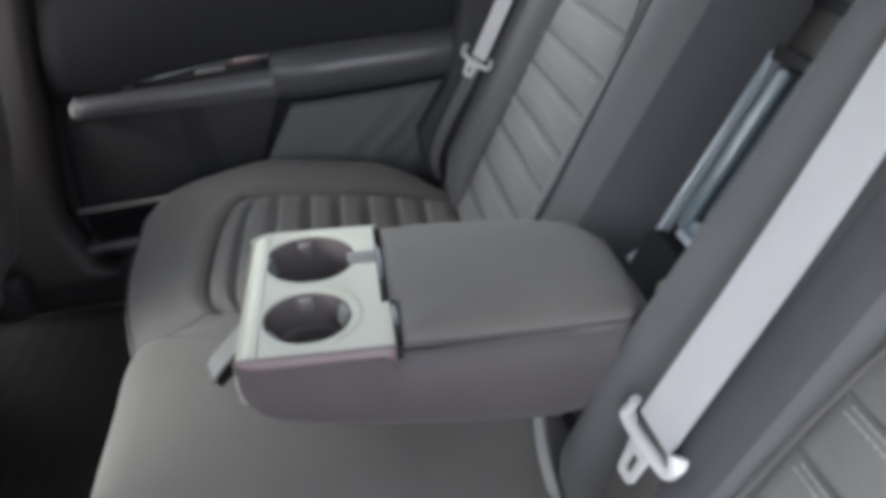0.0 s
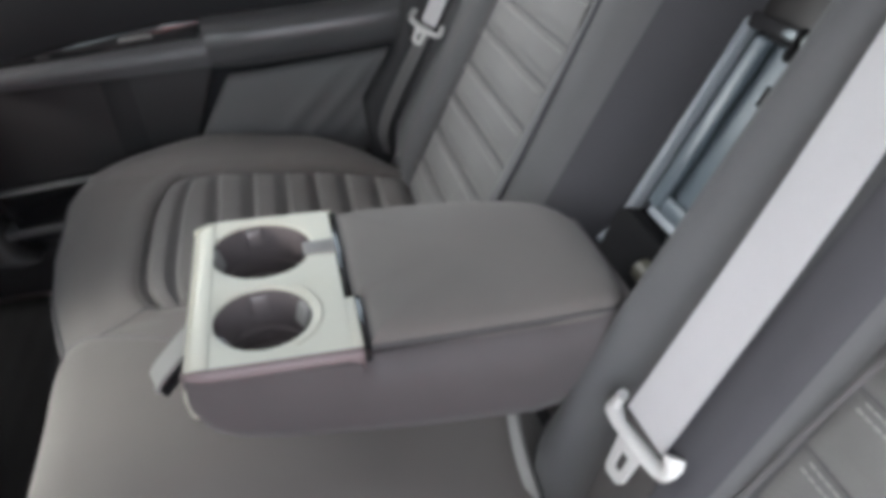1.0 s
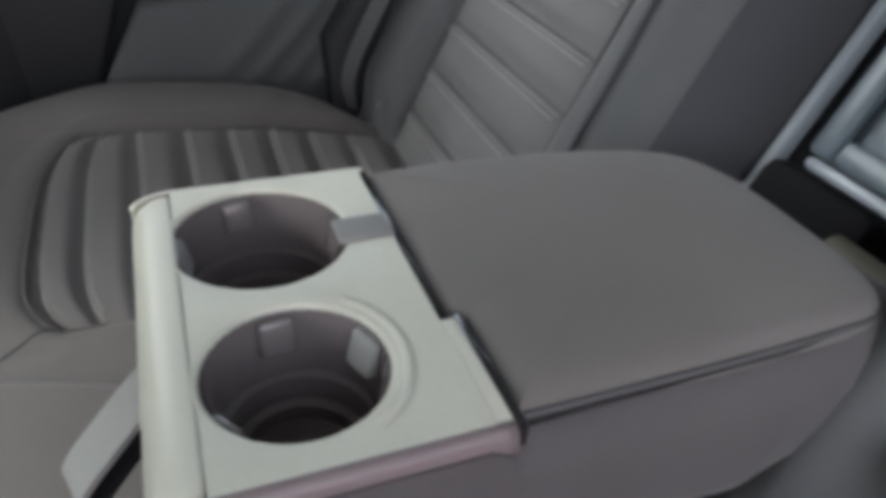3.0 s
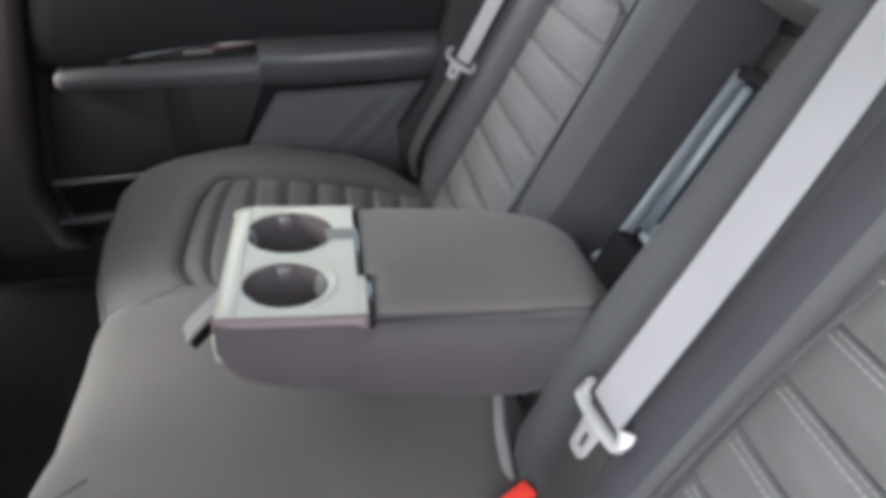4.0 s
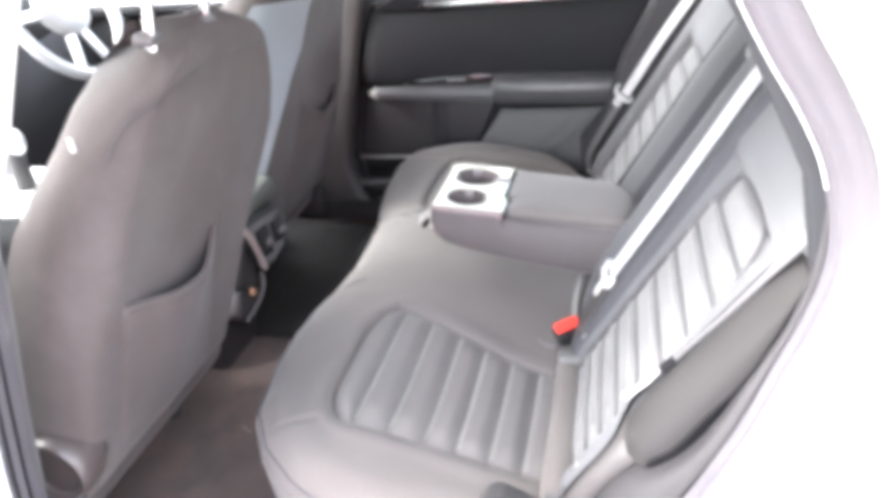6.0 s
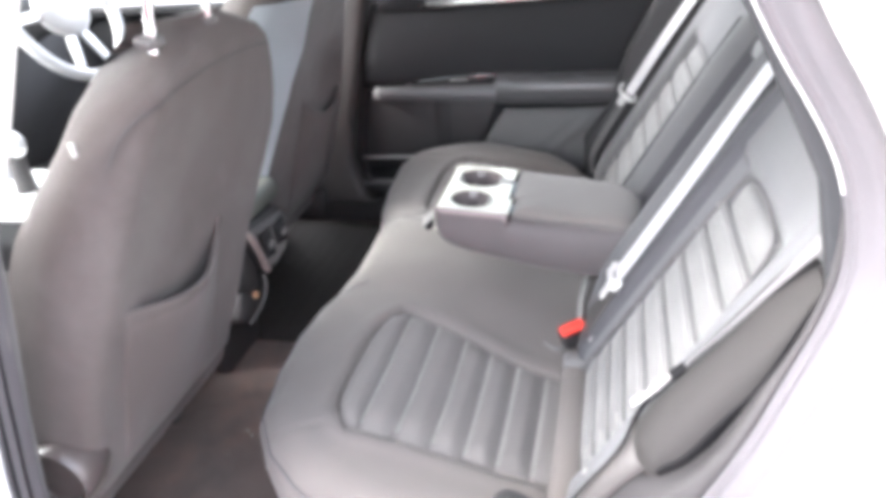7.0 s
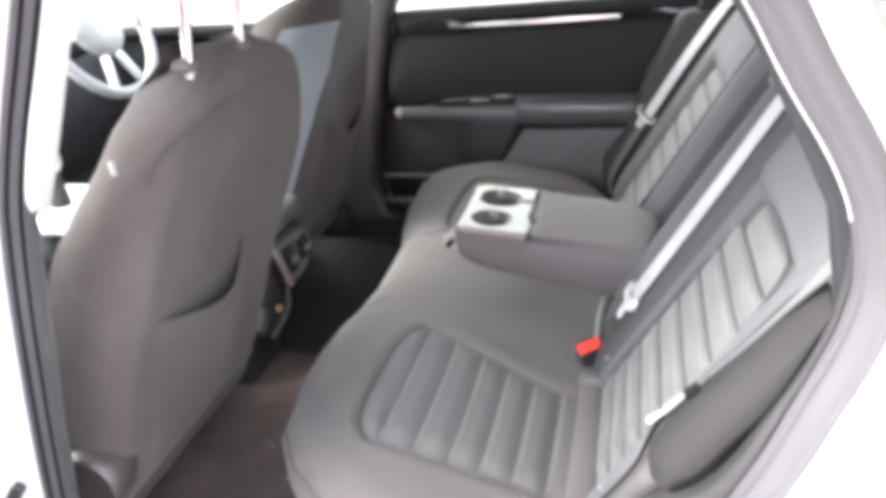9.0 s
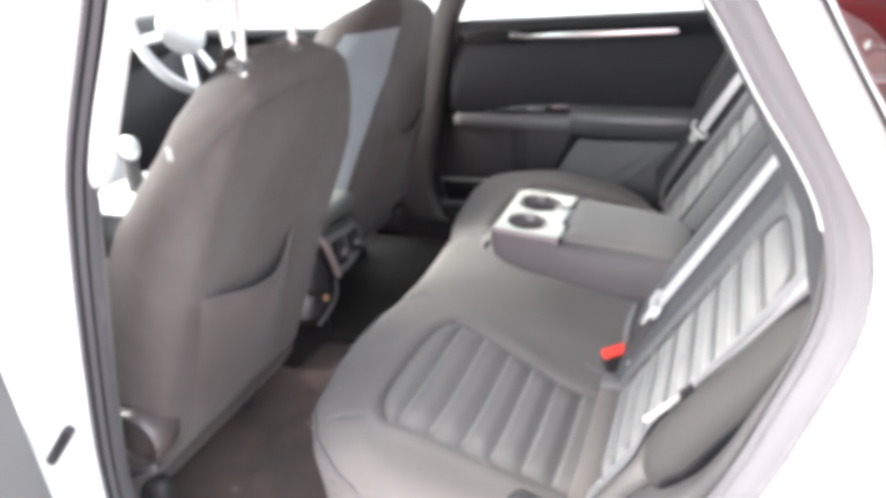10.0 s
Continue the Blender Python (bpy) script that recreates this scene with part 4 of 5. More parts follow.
# ---- seat belts ----
def tongue_set(parent, p, along, across, size=1.0):
    """A belt tongue: a pale loop moulding with a metal plate that has a slot."""
    al, ac = Vector(along).normalized(), Vector(across).normalized()
    ac = (ac - al * ac.dot(al)).normalized()
    nn = al.cross(ac)
    m = Matrix(((ac.x, al.x, nn.x, p[0]), (ac.y, al.y, nn.y, p[1]), (ac.z, al.z, nn.z, p[2]), (0, 0, 0, 1)))
    w = 0.034 * size
    loop = [(-w, 0.009, 0), (-w - 0.003, 0.0, 0.001), (-w, -0.008, 0.002), (0, -0.010, 0.003), (w, -0.008, 0.002), (w + 0.003, 0.0, 0.001), (w, 0.009, 0)]
    v, f = tube([m @ Vector(q) for q in smooth_line(loop, 2)], 0.0072 * size, 8, flat=0.6)
    raw("tongue_loop", v, f, TONGUE, parent, "pale plastic belt tongue")
    # metal blade with its slot, tapering away from the moulding
    outer = [(-0.015, -0.010), (0.015, -0.010), (0.013, -0.022), (0.011, -0.038), (0.007, -0.042), (-0.007, -0.042), (-0.011, -0.038), (-0.013, -0.022)]
    slot = [(-0.005, -0.021), (0.005, -0.021), (0.005, -0.025), (0.005, -0.033), (0.003, -0.035), (-0.003, -0.035), (-0.005, -0.033), (-0.005, -0.025)]
    rows = [[m @ Vector((x * size - 0.004, y * size, z)) for x, y in loop2] for loop2, z in ((outer, 0.0005), (outer, 0.0035), (slot, 0.0035), (slot, 0.0005))]
    verts = [p for r in rows for p in r]
    faces = [(8 * a + k, 8 * a + (k + 1) % 8, 8 * ((a + 1) % 4) + (k + 1) % 8, 8 * ((a + 1) % 4) + k) for a in range(4) for k in range(8)]
    raw("tongue_blade", verts, faces, TONGUE, parent, "pale metal blade with a slot")


def belt(name, label, pts, acr, width=0.047, mat=None):
    ob = thing(name, label, "seat belt", "rear seat belts", at=pts[0])
    v, f = strap(smooth_line(pts, 2), width, acr, 0.0012)
    raw("webbing", v, f, mat or WEBBING, ob)
    return ob


b1 = belt("seat_belt", "pale grey centre seat belt lying over the seat back edge", [back(0.126, -0.163, 0.029), back(0.3, -0.156, 0.028), back(0.48, -0.141, 0.03), back(0.54, -0.136, 0.026), back(0.575, -0.133, -0.03)], (0.02, -1.0, 0.0))
tongue_set(b1, back(0.124, -0.166, 0.033), back(0.5, -0.105) - back(0.118, -0.152), (0, -1, 0.0))
v, f = strap(smooth_line([back(0.126, -0.166, 0.027), back(0.07, -0.176, 0.025), back(0.03, -0.182, 0.024), back(-0.02, -0.188, 0.008)], 2), 0.047, (0.1, -1, 0), 0.0012)
raw("lower_webbing", v, f, VINYL, b1)
# Widths and turn are set so the belt looks right from the camera.
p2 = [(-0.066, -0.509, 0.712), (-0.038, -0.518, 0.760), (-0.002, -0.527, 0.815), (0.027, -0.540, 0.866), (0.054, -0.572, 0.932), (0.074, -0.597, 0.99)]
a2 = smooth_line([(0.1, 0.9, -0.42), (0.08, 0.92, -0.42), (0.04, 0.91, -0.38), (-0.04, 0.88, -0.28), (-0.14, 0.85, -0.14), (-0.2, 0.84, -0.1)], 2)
b2 = belt("seat_belt", "shade-toned outer seat belt by the open door, narrowed to fit the camera's view", p2, a2, [0.004, 0.0045, 0.006, 0.010, 0.018, 0.022], WEBSHADE)
v, f = strap(smooth_line([(-0.050, -0.517, 0.745), (-0.063, -0.516, 0.728), (-0.076, -0.514, 0.711), (-0.086, -0.511, 0.700)], 2), 0.0065, smooth_line([(0.1, 0.9, -0.4), (-0.3, 0.7, 0.3), (-0.6, 0.4, 0.44), (-0.6, 0.4, 0.44)], 2), 0.0015)
raw("twisted_webbing", v, f, PALEPLASTIC, b2, "twisted pale end of the webbing")
part("tongue_tip", rbox((0.014, 0.007, 0.004), bevel=0.0018, m=pose(-0.087, -0.511, 0.699, 10, -48, 0)), TONGUE, b2, "pale tongue tip")
part("belt_stop", rbox((0.020, 0.012, 0.005), bevel=0.002, m=pose(-0.048, -0.520, 0.748, 20, -48, 0)), INK, b2, "black belt stop")
b3 = belt("seat_belt", "pale grey outer seat belt beside the far door", [back(0.19, 0.605, 0.045), back(0.36, 0.62, 0.045), back(0.52, 0.635, 0.035), back(0.62, 0.645, 0.0)], (0.51, -0.74, -0.31), 0.028)
tongue_set(b3, back(0.19, 0.60, 0.05), BD, (0.51, -0.74, -0.31), 0.82)
v, f = strap(smooth_line([back(0.19, 0.605, 0.043), back(0.09, 0.63, 0.04), back(-0.01, 0.655, 0.03), back(-0.05, 0.66, 0.0)], 2), 0.022, (0.51, -0.74, -0.31), 0.0012)
raw("lower_webbing", v, f, TRIMGREY, b3)

buckle = thing("belt_buckle", "black belt buckle with a red release button in the seat bight", "buckle", at=(-0.165, -0.125, 0.47))
bw = Vector((0.85, 0.42, 0.25)).normalized()
bz = Vector((-0.15, -0.30, 0.93))
bz = (bz - bw * bz.dot(bw)).normalized()
bx = bw.cross(bz)
bc = Vector((-0.178, -0.150, 0.542)) - bz * 0.036
mb = Matrix(((bx.x, bw.x, bz.x, bc.x), (bx.y, bw.y, bz.y, bc.y), (bx.z, bw.z, bz.z, bc.z), (0, 0, 0, 1)))
part("buckle_body", rbox((0.026, 0.048, 0.070), bevel=0.007, seg=3, m=mb), PLASTIC, buckle)
part("button", rbox((0.020, 0.042, 0.010), bevel=0.003, m=mb @ pose(-0.002, 0, 0.035)), RED, buckle, "red release button")
part("buckle_slot", rbox((0.003, 0.034, 0.004), bevel=0.0005, m=mb @ pose(0.0115, 0, 0.0345)), GLOSS, buckle)
v, f = strap(smooth_line([(-0.150, 0.03, 0.575), (-0.162, -0.01, 0.555), (-0.170, -0.05, 0.532), (-0.168, -0.095, 0.508)], 2), 0.011, (0.5, 0.3, 0.6), 0.003)
raw("buckle_strap", v, f, PALEPLASTIC, buckle, "pale webbing stalk")

slot = smooth_line([(-0.238, -0.098, 0.517), (-0.238, -0.140, 0.517), (-0.215, -0.168, 0.512), (-0.190, -0.165, 0.508), (-0.185, -0.10, 0.508)], 2, True)
v, f = tube(slot, 0.0035, 8, closed=True)
raw("buckle_slot", v, f, TRIMGREY, buckle, "soft grey rim of the buckle slot")

# ---- near side trim between backrest and door opening ----
side_bolster = thing("side_bolster", "dark padded side bolster beside the rear seat by the open door", "side bolster", at=(-0.05, -0.57, 0.6))
SEC = [[(0.070, -0.52, 0.930), (0.045, -0.512, 0.866), (0.012, -0.512, 0.823), (-0.027, -0.512, 0.773), (-0.067, -0.512, 0.720), (-0.084, -0.512, 0.697), (-0.098, -0.525, 0.675)],
       [(0.060, -0.565, 0.938), (0.025, -0.553, 0.884), (-0.012, -0.553, 0.835), (-0.054, -0.553, 0.790), (-0.097, -0.553, 0.738), (-0.117, -0.552, 0.712), (-0.115, -0.555, 0.684)],
       [(0.052, -0.598, 0.930), (0.026, -0.592, 0.884), (-0.008, -0.595, 0.830), (-0.044, -0.595, 0.786), (-0.084, -0.595, 0.732), (-0.104, -0.592, 0.714), (-0.104, -0.580, 0.684)],
       [(0.047, -0.602, 0.925), (0.030, -0.602, 0.879), (0.004, -0.603, 0.816), (-0.029, -0.604, 0.774), (-0.065, -0.604, 0.719), (-0.088, -0.602, 0.705), (-0.095, -0.590, 0.682)],
       [(0.050, -0.598, 0.917), (0.036, -0.594, 0.870), (0.016, -0.592, 0.803), (-0.008, -0.590, 0.754), (-0.040, -0.590, 0.698), (-0.058, -0.588, 0.682), (-0.075, -0.578, 0.670)],
       [(0.070, -0.560, 0.915), (0.060, -0.550, 0.850), (0.030, -0.550, 0.795), (-0.005, -0.550, 0.740), (-0.040, -0.545, 0.690), (-0.060, -0.545, 0.672), (-0.080, -0.545, 0.665)]]
lines = [smooth_line([(-0.089 + (x + 0.117) * 0.86, -0.555 + (y + 0.552) * 0.6, 0.684 + (z - 0.712) * 0.945) for x, y, z in c], 2) for c in SEC]
lines[0] = smooth_line([(0.052, -0.545, 0.905), (0.025, -0.528, 0.856), (-0.004, -0.523, 0.808), (-0.038, -0.514, 0.754), (-0.069, -0.503, 0.702), (-0.085, -0.504, 0.676), (-0.098, -0.535, 0.654)], 2)
for c, lift in ((lines[1], 0.012), (lines[2], 0.004)):
    for k, p in enumerate(c):
        p += BN * lift * math.sin(math.pi * min(1.0, 0.15 + k / (len(c) - 1)))
rings = [smooth_line([c[k] for c in lines], 2, True) for k in range(len(lines[0]))]
v, f = lofted(rings)
raw("bolster_pad", v, f, BOLSTER, side_bolster)
# Black seam tube and, further down, black side sheet: painted shade under the bolster.
v, f = tube([p + Vector((0.001, 0.0012, -0.0005)) for p in lines[3][3:-3]], 0.0016, 6)
raw("seam_shade", v, f, INK, side_bolster)
# Black tube stands in for the shade between bolster and backrest.
v, f = tube([p + BN * 0.001 for p in lines[0]], 0.0028, 6)
raw("edge_shade", v, f, INK, side_bolster, "black tube for the crease shade along the backrest")
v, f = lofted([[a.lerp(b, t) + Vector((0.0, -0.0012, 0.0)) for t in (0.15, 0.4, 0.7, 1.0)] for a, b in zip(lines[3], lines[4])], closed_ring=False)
raw("side_face_shade", v, f, INK, side_bolster, "black sheet for the shade on the bolster's side face")
quarter_trim = thing("quarter_trim", "grey moulded wheel-arch trim inside the door opening", "trim panel", at=(0.0, -0.62, 0.5))
INNER = smooth_line([(0.066, -0.585, 0.915), (0.056, -0.588, 0.888), (0.048, -0.588, 0.864), (0.034, -0.588, 0.824), (0.014, -0.587, 0.780), (-0.012, -0.586, 0.722), (-0.034, -0.584, 0.688), (-0.062, -0.574, 0.660), (-0.10, -0.552, 0.628), (-0.13, -0.54, 0.575), (-0.16, -0.535, 0.50)], 2)
EDGE = smooth_line([(0.0485, -0.617, 0.990), (0.0535, -0.617, 0.955), (0.0535, -0.617, 0.918), (0.044, -0.617, 0.875), (0.028, -0.617, 0.826), (0.007, -0.617, 0.755), (-0.008, -0.617, 0.715), (-0.03, -0.617, 0.668), (-0.065, -0.617, 0.60), (-0.12, -0.619, 0.50), (-0.165, -0.622, 0.445)], 2)
rings = []
for p, e in zip(INNER, EDGE):
    bulge = Vector((-0.006, -0.008, 0.004))
    rings.append([p + Vector((0.01, 0.03, -0.01)), p + Vector((0.002, 0.006, -0.002))] + [p.lerp(e, t) + bulge * math.sin(math.pi * t) for t in (0, 0.12, 0.3, 0.5, 0.7, 0.88, 1.0)])
v, f = lofted(rings, closed_ring=False)
qs = raw("trim_skin", v, f, PLASTIC, quarter_trim)
qs.modifiers.new("thickness", "SOLIDIFY").thickness = 0.006
part("trim_foot", rbox((0.20, 0.09, 0.24), m=pose(-0.20, -0.60, 0.46, 0, 28, 0), bevel=0.02, seg=3), PLASTIC, quarter_trim)
# foot of the trim below the bolster, and a black tube for the shade in the crease beside it
crease = smooth_line([(-0.088, -0.509, 0.672), (-0.099, -0.533, 0.653), (-0.116, -0.535, 0.625), (-0.134, -0.534, 0.597), (-0.152, -0.530, 0.562), (-0.165, -0.528, 0.53)], 2)
low = smooth_line([(-0.070, -0.566, 0.664), (-0.080, -0.566, 0.652), (-0.098, -0.564, 0.630), (-0.118, -0.562, 0.598), (-0.140, -0.560, 0.556), (-0.155, -0.556, 0.525)], 2)
v, f = lofted([[a.lerp(b, t) + BN * (0.012 * math.sin(math.pi * t) - 0.002) for t in (0, 0.15, 0.35, 0.6, 0.8, 1.0)] for a, b in zip(crease, low)], closed_ring=False)
foot = raw("lower_lip", v, f, VINYL, quarter_trim, "soft grey lip under the bolster")
foot.modifiers.new("thickness", "SOLIDIFY").thickness = 0.004
v, f = tube(crease, 0.003, 6)
raw("crease", v, f, INK, quarter_trim, "black tube for the crease shade at the backrest foot")
c_trim = thing("pillar_cover", "grey cloth-covered pillar lining behind the rear seat", "pillar trim", at=(0.12, -0.6, 1.0))
part("lining", prism([(0.05, 0.90), (0.03, 1.0), (-0.03, 1.12), (-0.12, 1.27), (-0.06, 1.30), (0.03, 1.14), (0.10, 1.0), (0.12, 0.90)], "y", -0.614, -0.598, 0.006, 3), UPPER, c_trim)
c_trim2 = thing("pillar_cover", "dark pillar lining behind the far rear seat", "pillar trim", at=(0.12, 0.7, 1.0))
part("lining", prism([(-0.02, 0.85), (0.03, 1.0), (-0.03, 1.12), (-0.12, 1.27), (-0.05, 1.30), (0.05, 1.14), (0.12, 1.0), (0.16, 0.85)], "y", 0.675, 0.71, 0.012, 3), UPPER, c_trim2)
part("lower_lining", prism([(-0.20, 0.42), (-0.20, 0.58), (-0.14, 0.66), (-0.10, 0.80), (-0.02, 0.95), (0.2, 0.95), (0.1, 0.42)], "y", 0.665, 0.72, 0.02, 3), DASH, c_trim2)
parcel_shelf = thing("parcel_shelf", "dark carpeted parcel shelf behind the rear seat", "shelf", at=(0.55, MID, 0.95))
part("shelf_board", rbox((0.90, 1.34, 0.03), (0.60, MID, 0.865), 0.01), UPPER, parcel_shelf)
guide = thing("belt_guide", "grey moulded belt guide on top of the rear backrest", "belt guide", at=tuple(back(0.5, 0.0, 0.0)))
slab("guide_body", 0.525, 0.59, -0.125, 0.02, -0.05, 0.022, TRIMGREY, guide, bevel=0.014)
slab("guide_slot", 0.575, 0.593, -0.115, -0.05, -0.02, 0.024, GLOSS, guide)

# ---- far rear door ----
outline = smooth_line([(-0.742, 0.955, 0), (-0.752, 0.93, 0), (-0.79, 0.79, 0), (-0.832, 0.62, 0), (-0.845, 0.52, 0), (-0.835, 0.46, 0), (-0.79, 0.425, 0), (-0.70, 0.415, 0), (-0.30, 0.415, 0), (-0.15, 0.47, 0), (-0.03, 0.62, 0), (0.05, 0.80, 0), (0.06, 0.955, 0)], 1, True)
door_1 = part("door", prism([(p.x, p.y) for p in outline], "y", 0.752, 0.80, 0.008, 2), UPPER, car_body, "closed dark rear door lining with armrest, pocket and chrome handle")
# upper padded lining bulging into the cabin
v, f = grid(lambda a, b: (-0.752 - 0.055 * (1 - b) + (0.80 + 0.055 * (1 - b)) * a, 0.752 - 0.022 * math.sin(math.pi * b) ** 0.7 - 0.006, 0.715 + 0.215 * b - 0.0), 24, 10)
up = raw("upper_lining", v, f, UPPER, door_1)
up.modifiers.new("thickness", "SOLIDIFY").thickness = 0.01
part("window_sill", rbox((0.82, 0.05, 0.035), m=pose(-0.345, 0.742, 0.962, 0, -0.6, 0), bevel=0.012, seg=3), UPPER, door_1)
# chrome pull with its dark bezel
part("handle_bezel", prism([(-0.735, 0.915), (-0.735, 0.952), (-0.60, 0.952), (-0.55, 0.938), (-0.16, 0.945), (-0.16, 0.93), (-0.5, 0.924), (-0.56, 0.912)], "y", 0.716, 0.73, 0.004), GLOSS, door_1, "dark bezel")
part("door_handle", prism([(-0.60, 0.928), (-0.60, 0.938), (-0.17, 0.943), (-0.155, 0.936), (-0.17, 0.930), (-0.55, 0.925)], "y", 0.706, 0.718, 0.003), CHROME, door_1, "chrome inner door handle")
# armrest: slim forward pull and padded rear part
rings = []
for k in range(21):
    t = k / 20
    x = -0.769 + 0.342 * t
    zt = 0.7165 + 0.001 * t
    zb = 0.687 - 0.014 * t
    yo = 0.690 + 0.03 * (1 - min(1, (t + 0.02) / 0.08)) ** 2
    rings.append([(x, 0.752, zt + 0.004), (x, yo + 0.012, zt + 0.002), (x, yo + 0.003, zt - 0.004), (x, yo, (zt + zb) / 2), (x, yo + 0.006, zb + 0.003), (x, yo + 0.02, zb), (x, 0.752, zb)])
v, f = lofted(rings)
raw("pull_handle", v, f, HANDLE, door_1, "satin dark grab handle")
part("switch_strip", prism([(-0.765, 0.7195), (-0.44, 0.7195), (-0.425, 0.745), (-0.50, 0.748), (-0.66, 0.735)], "y", 0.712, 0.738, 0.003), GLOSS, door_1, "black window switch strip")
# Pale cap puts the highlight on the handle's front end into colour.
part("handle_tip", rbox((0.026, 0.034, 0.030), (-0.759, 0.707, 0.7035), 0.012, 4), PALEPLASTIC, door_1, "rounded handle end with its highlight painted pale")
part("window_switch", rbox((0.05, 0.014, 0.006), (-0.53, 0.712, 0.735), 0.002), PALEPLASTIC, door_1)
part("window_switch", rbox((0.02, 0.012, 0.006), (-0.67, 0.714, 0.726), 0.002), PLASTIC, door_1)
rings = []
for k in range(21):
    t = k / 20
    x = -0.43 + 0.36 * t
    yo = 0.672 + 0.016 * (2 * t - 1) ** 4
    zt, zb = 0.742 - 0.006 * t, 0.668 - 0.004 * t
    rings.append([(x, 0.75, zt + 0.006), (x, yo + 0.03, zt + 0.004), (x, yo + 0.01, zt - 0.004), (x, yo, zt - 0.018), (x, yo + 0.004, zb + 0.02), (x, yo + 0.014, zb + 0.004), (x, yo + 0.03, zb), (x, 0.75, zb)])
v, f = lofted(rings)
raw("elbow_pad", v, f, SATIN, door_1, "padded dark elbow rest")
# lower lining with a raised pocket and a stretched cloth panel
part("lower_lining", prism([(-0.828, 0.512), (-0.80, 0.68), (-0.425, 0.672), (-0.50, 0.512)], "y", 0.735, 0.755, 0.008, 3), PLASTIC, door_1)
part("lining_rib", prism([(-0.615, 0.512), (-0.610, 0.68), (-0.565, 0.68), (-0.565, 0.512)], "y", 0.7335, 0.75, 0.002, 2), GROOVE, door_1, "dark groove between pocket panels")


def cloth_fold(a, b):
    """Stretched cloth with slanting creases."""
    x = (-0.535 + 0.122 * b) * (1 - a) + (-0.10 + 0.04 * b) * a
    z = (0.47 + 0.178 * b) * (1 - a) + (0.47 + 0.185 * b) * a
    y = 0.722 - 0.010 * (math.sin(math.pi * a) * math.sin(math.pi * b)) ** 0.4
    for c, w, d in ((0.55, 0.03, 0.006), (0.68, 0.025, 0.005), (0.80, 0.03, 0.006), (0.40, 0.05, 0.004)):
        y -= d * math.exp(-((a - c + 0.35 * (0.5 - b)) / w) ** 2) * math.sin(math.pi * b) ** 0.5
    return (x, y, z)


v, f = grid(cloth_fold, 48, 14)
cp = raw("cloth_panel", v, f, TRIMGREY, door_1, "creased soft dark lower panel")
cp.modifiers.new("thickness", "SOLIDIFY").thickness = -0.02
part("pocket_edge", rbox((0.36, 0.016, 0.006), m=pose(-0.66, 0.735, 0.508, 0, 0, 0), bevel=0.002), PALEPLASTIC, door_1, "pale pocket edge")
part("pocket_lower", prism([(-0.83, 0.43), (-0.835, 0.502), (-0.45, 0.505), (-0.40, 0.43)], "y", 0.738, 0.753, 0.006, 2), GLOSS, door_1)
part("sill_plate", rbox((0.60, 0.06, 0.014), (-0.90, 0.755, 0.428), 0.005), TRIMGREY, door_1)

# far front door, seen past the seats
door_2 = part("door", prism([(-0.98, 0.40), (-0.93, 0.70), (-0.85, 0.965), (-1.80, 0.945), (-2.0, 0.9), (-2.0, 0.40)], "y", 0.745, 0.80, 0.01, 2), UPPER, car_body, "closed dark front door lining beside the driver's seat")
part("elbow_pad", rbox((0.55, 0.07, 0.06), (-1.28, 0.72, 0.72), 0.02, 3), VINYL, door_2)
part("window_sill", rbox((0.95, 0.05, 0.03), m=pose(-1.36, 0.745, 0.955, 0, 1.0, 0), bevel=0.01), UPPER, door_2)
part("door_handle", rbox((0.14, 0.012, 0.018), (-1.05, 0.735, 0.85), 0.005), CHROME, door_2)

# near front door, closed in front of the B pillar
door_3 = part("door", prism([(-1.09, 0.36), (-1.07, 0.62), (-1.0, 0.93), (-2.05, 0.93), (-2.15, 0.36)], "y", -0.79, -0.72, 0.015, 3), PAINT, car_body, "closed white front door with dark lining in front of the pillar")
part("door_lining", prism([(-1.06, 0.40), (-1.04, 0.62), (-0.98, 0.92), (-2.02, 0.92), (-2.1, 0.40)], "y", -0.715, -0.675, 0.012, 3), UPPER, door_3)
# near rear door, swung open forwards
door_4 = None
md = pose(-0.835, -0.795, 0, 0, 0, 268)
# Lining is greyer than on the other doors: strong light put into its colour.
for nm, outl, y0, y1, mt in (("door", [(0.0, 0.38), (0.0, 0.93), (0.95, 0.95), (1.0, 0.85), (0.86, 0.6), (0.72, 0.38)], -0.05, 0.015, PAINT),
                             ("door_lining", [(0.0, 0.42), (0.0, 0.875), (0.92, 0.88), (0.84, 0.62), (0.70, 0.42)], 0.018, 0.13, TRIMGREY),
                             ("window_frame", [(0.0, 0.93), (0.12, 1.26), (0.16, 1.30), (0.60, 1.27), (0.95, 0.95), (0.90, 0.95), (0.58, 1.23), (0.17, 1.26), (0.05, 0.93)], -0.03, 0.02, PAINT)):
    bm = prism(outl, "y", y0, y1, 0.008, 2)
    bm.transform(md)
    made = part(nm, bm, mt, door_4 or car_body, "open white rear door swung forward, light on its lining painted grey" if door_4 is None else "")
    door_4 = door_4 or made

# ---- front seats ----
SP, SD = Vector((-0.60, 0, 1.08)), Vector((0.2, 0, 0.58)).normalized()
SEAT_Y = -0.35       # middle of the near front seat
INSIDE = [(0.44, -0.200), (0.50, -0.165), (0.60, -0.142), (0.72, -0.126), (0.79, -0.106), (0.83, -0.090), (0.89, -0.073), (0.947, -0.088), (1.00, -0.112), (1.05, -0.150), (1.075, -0.195), (1.092, -0.235)]
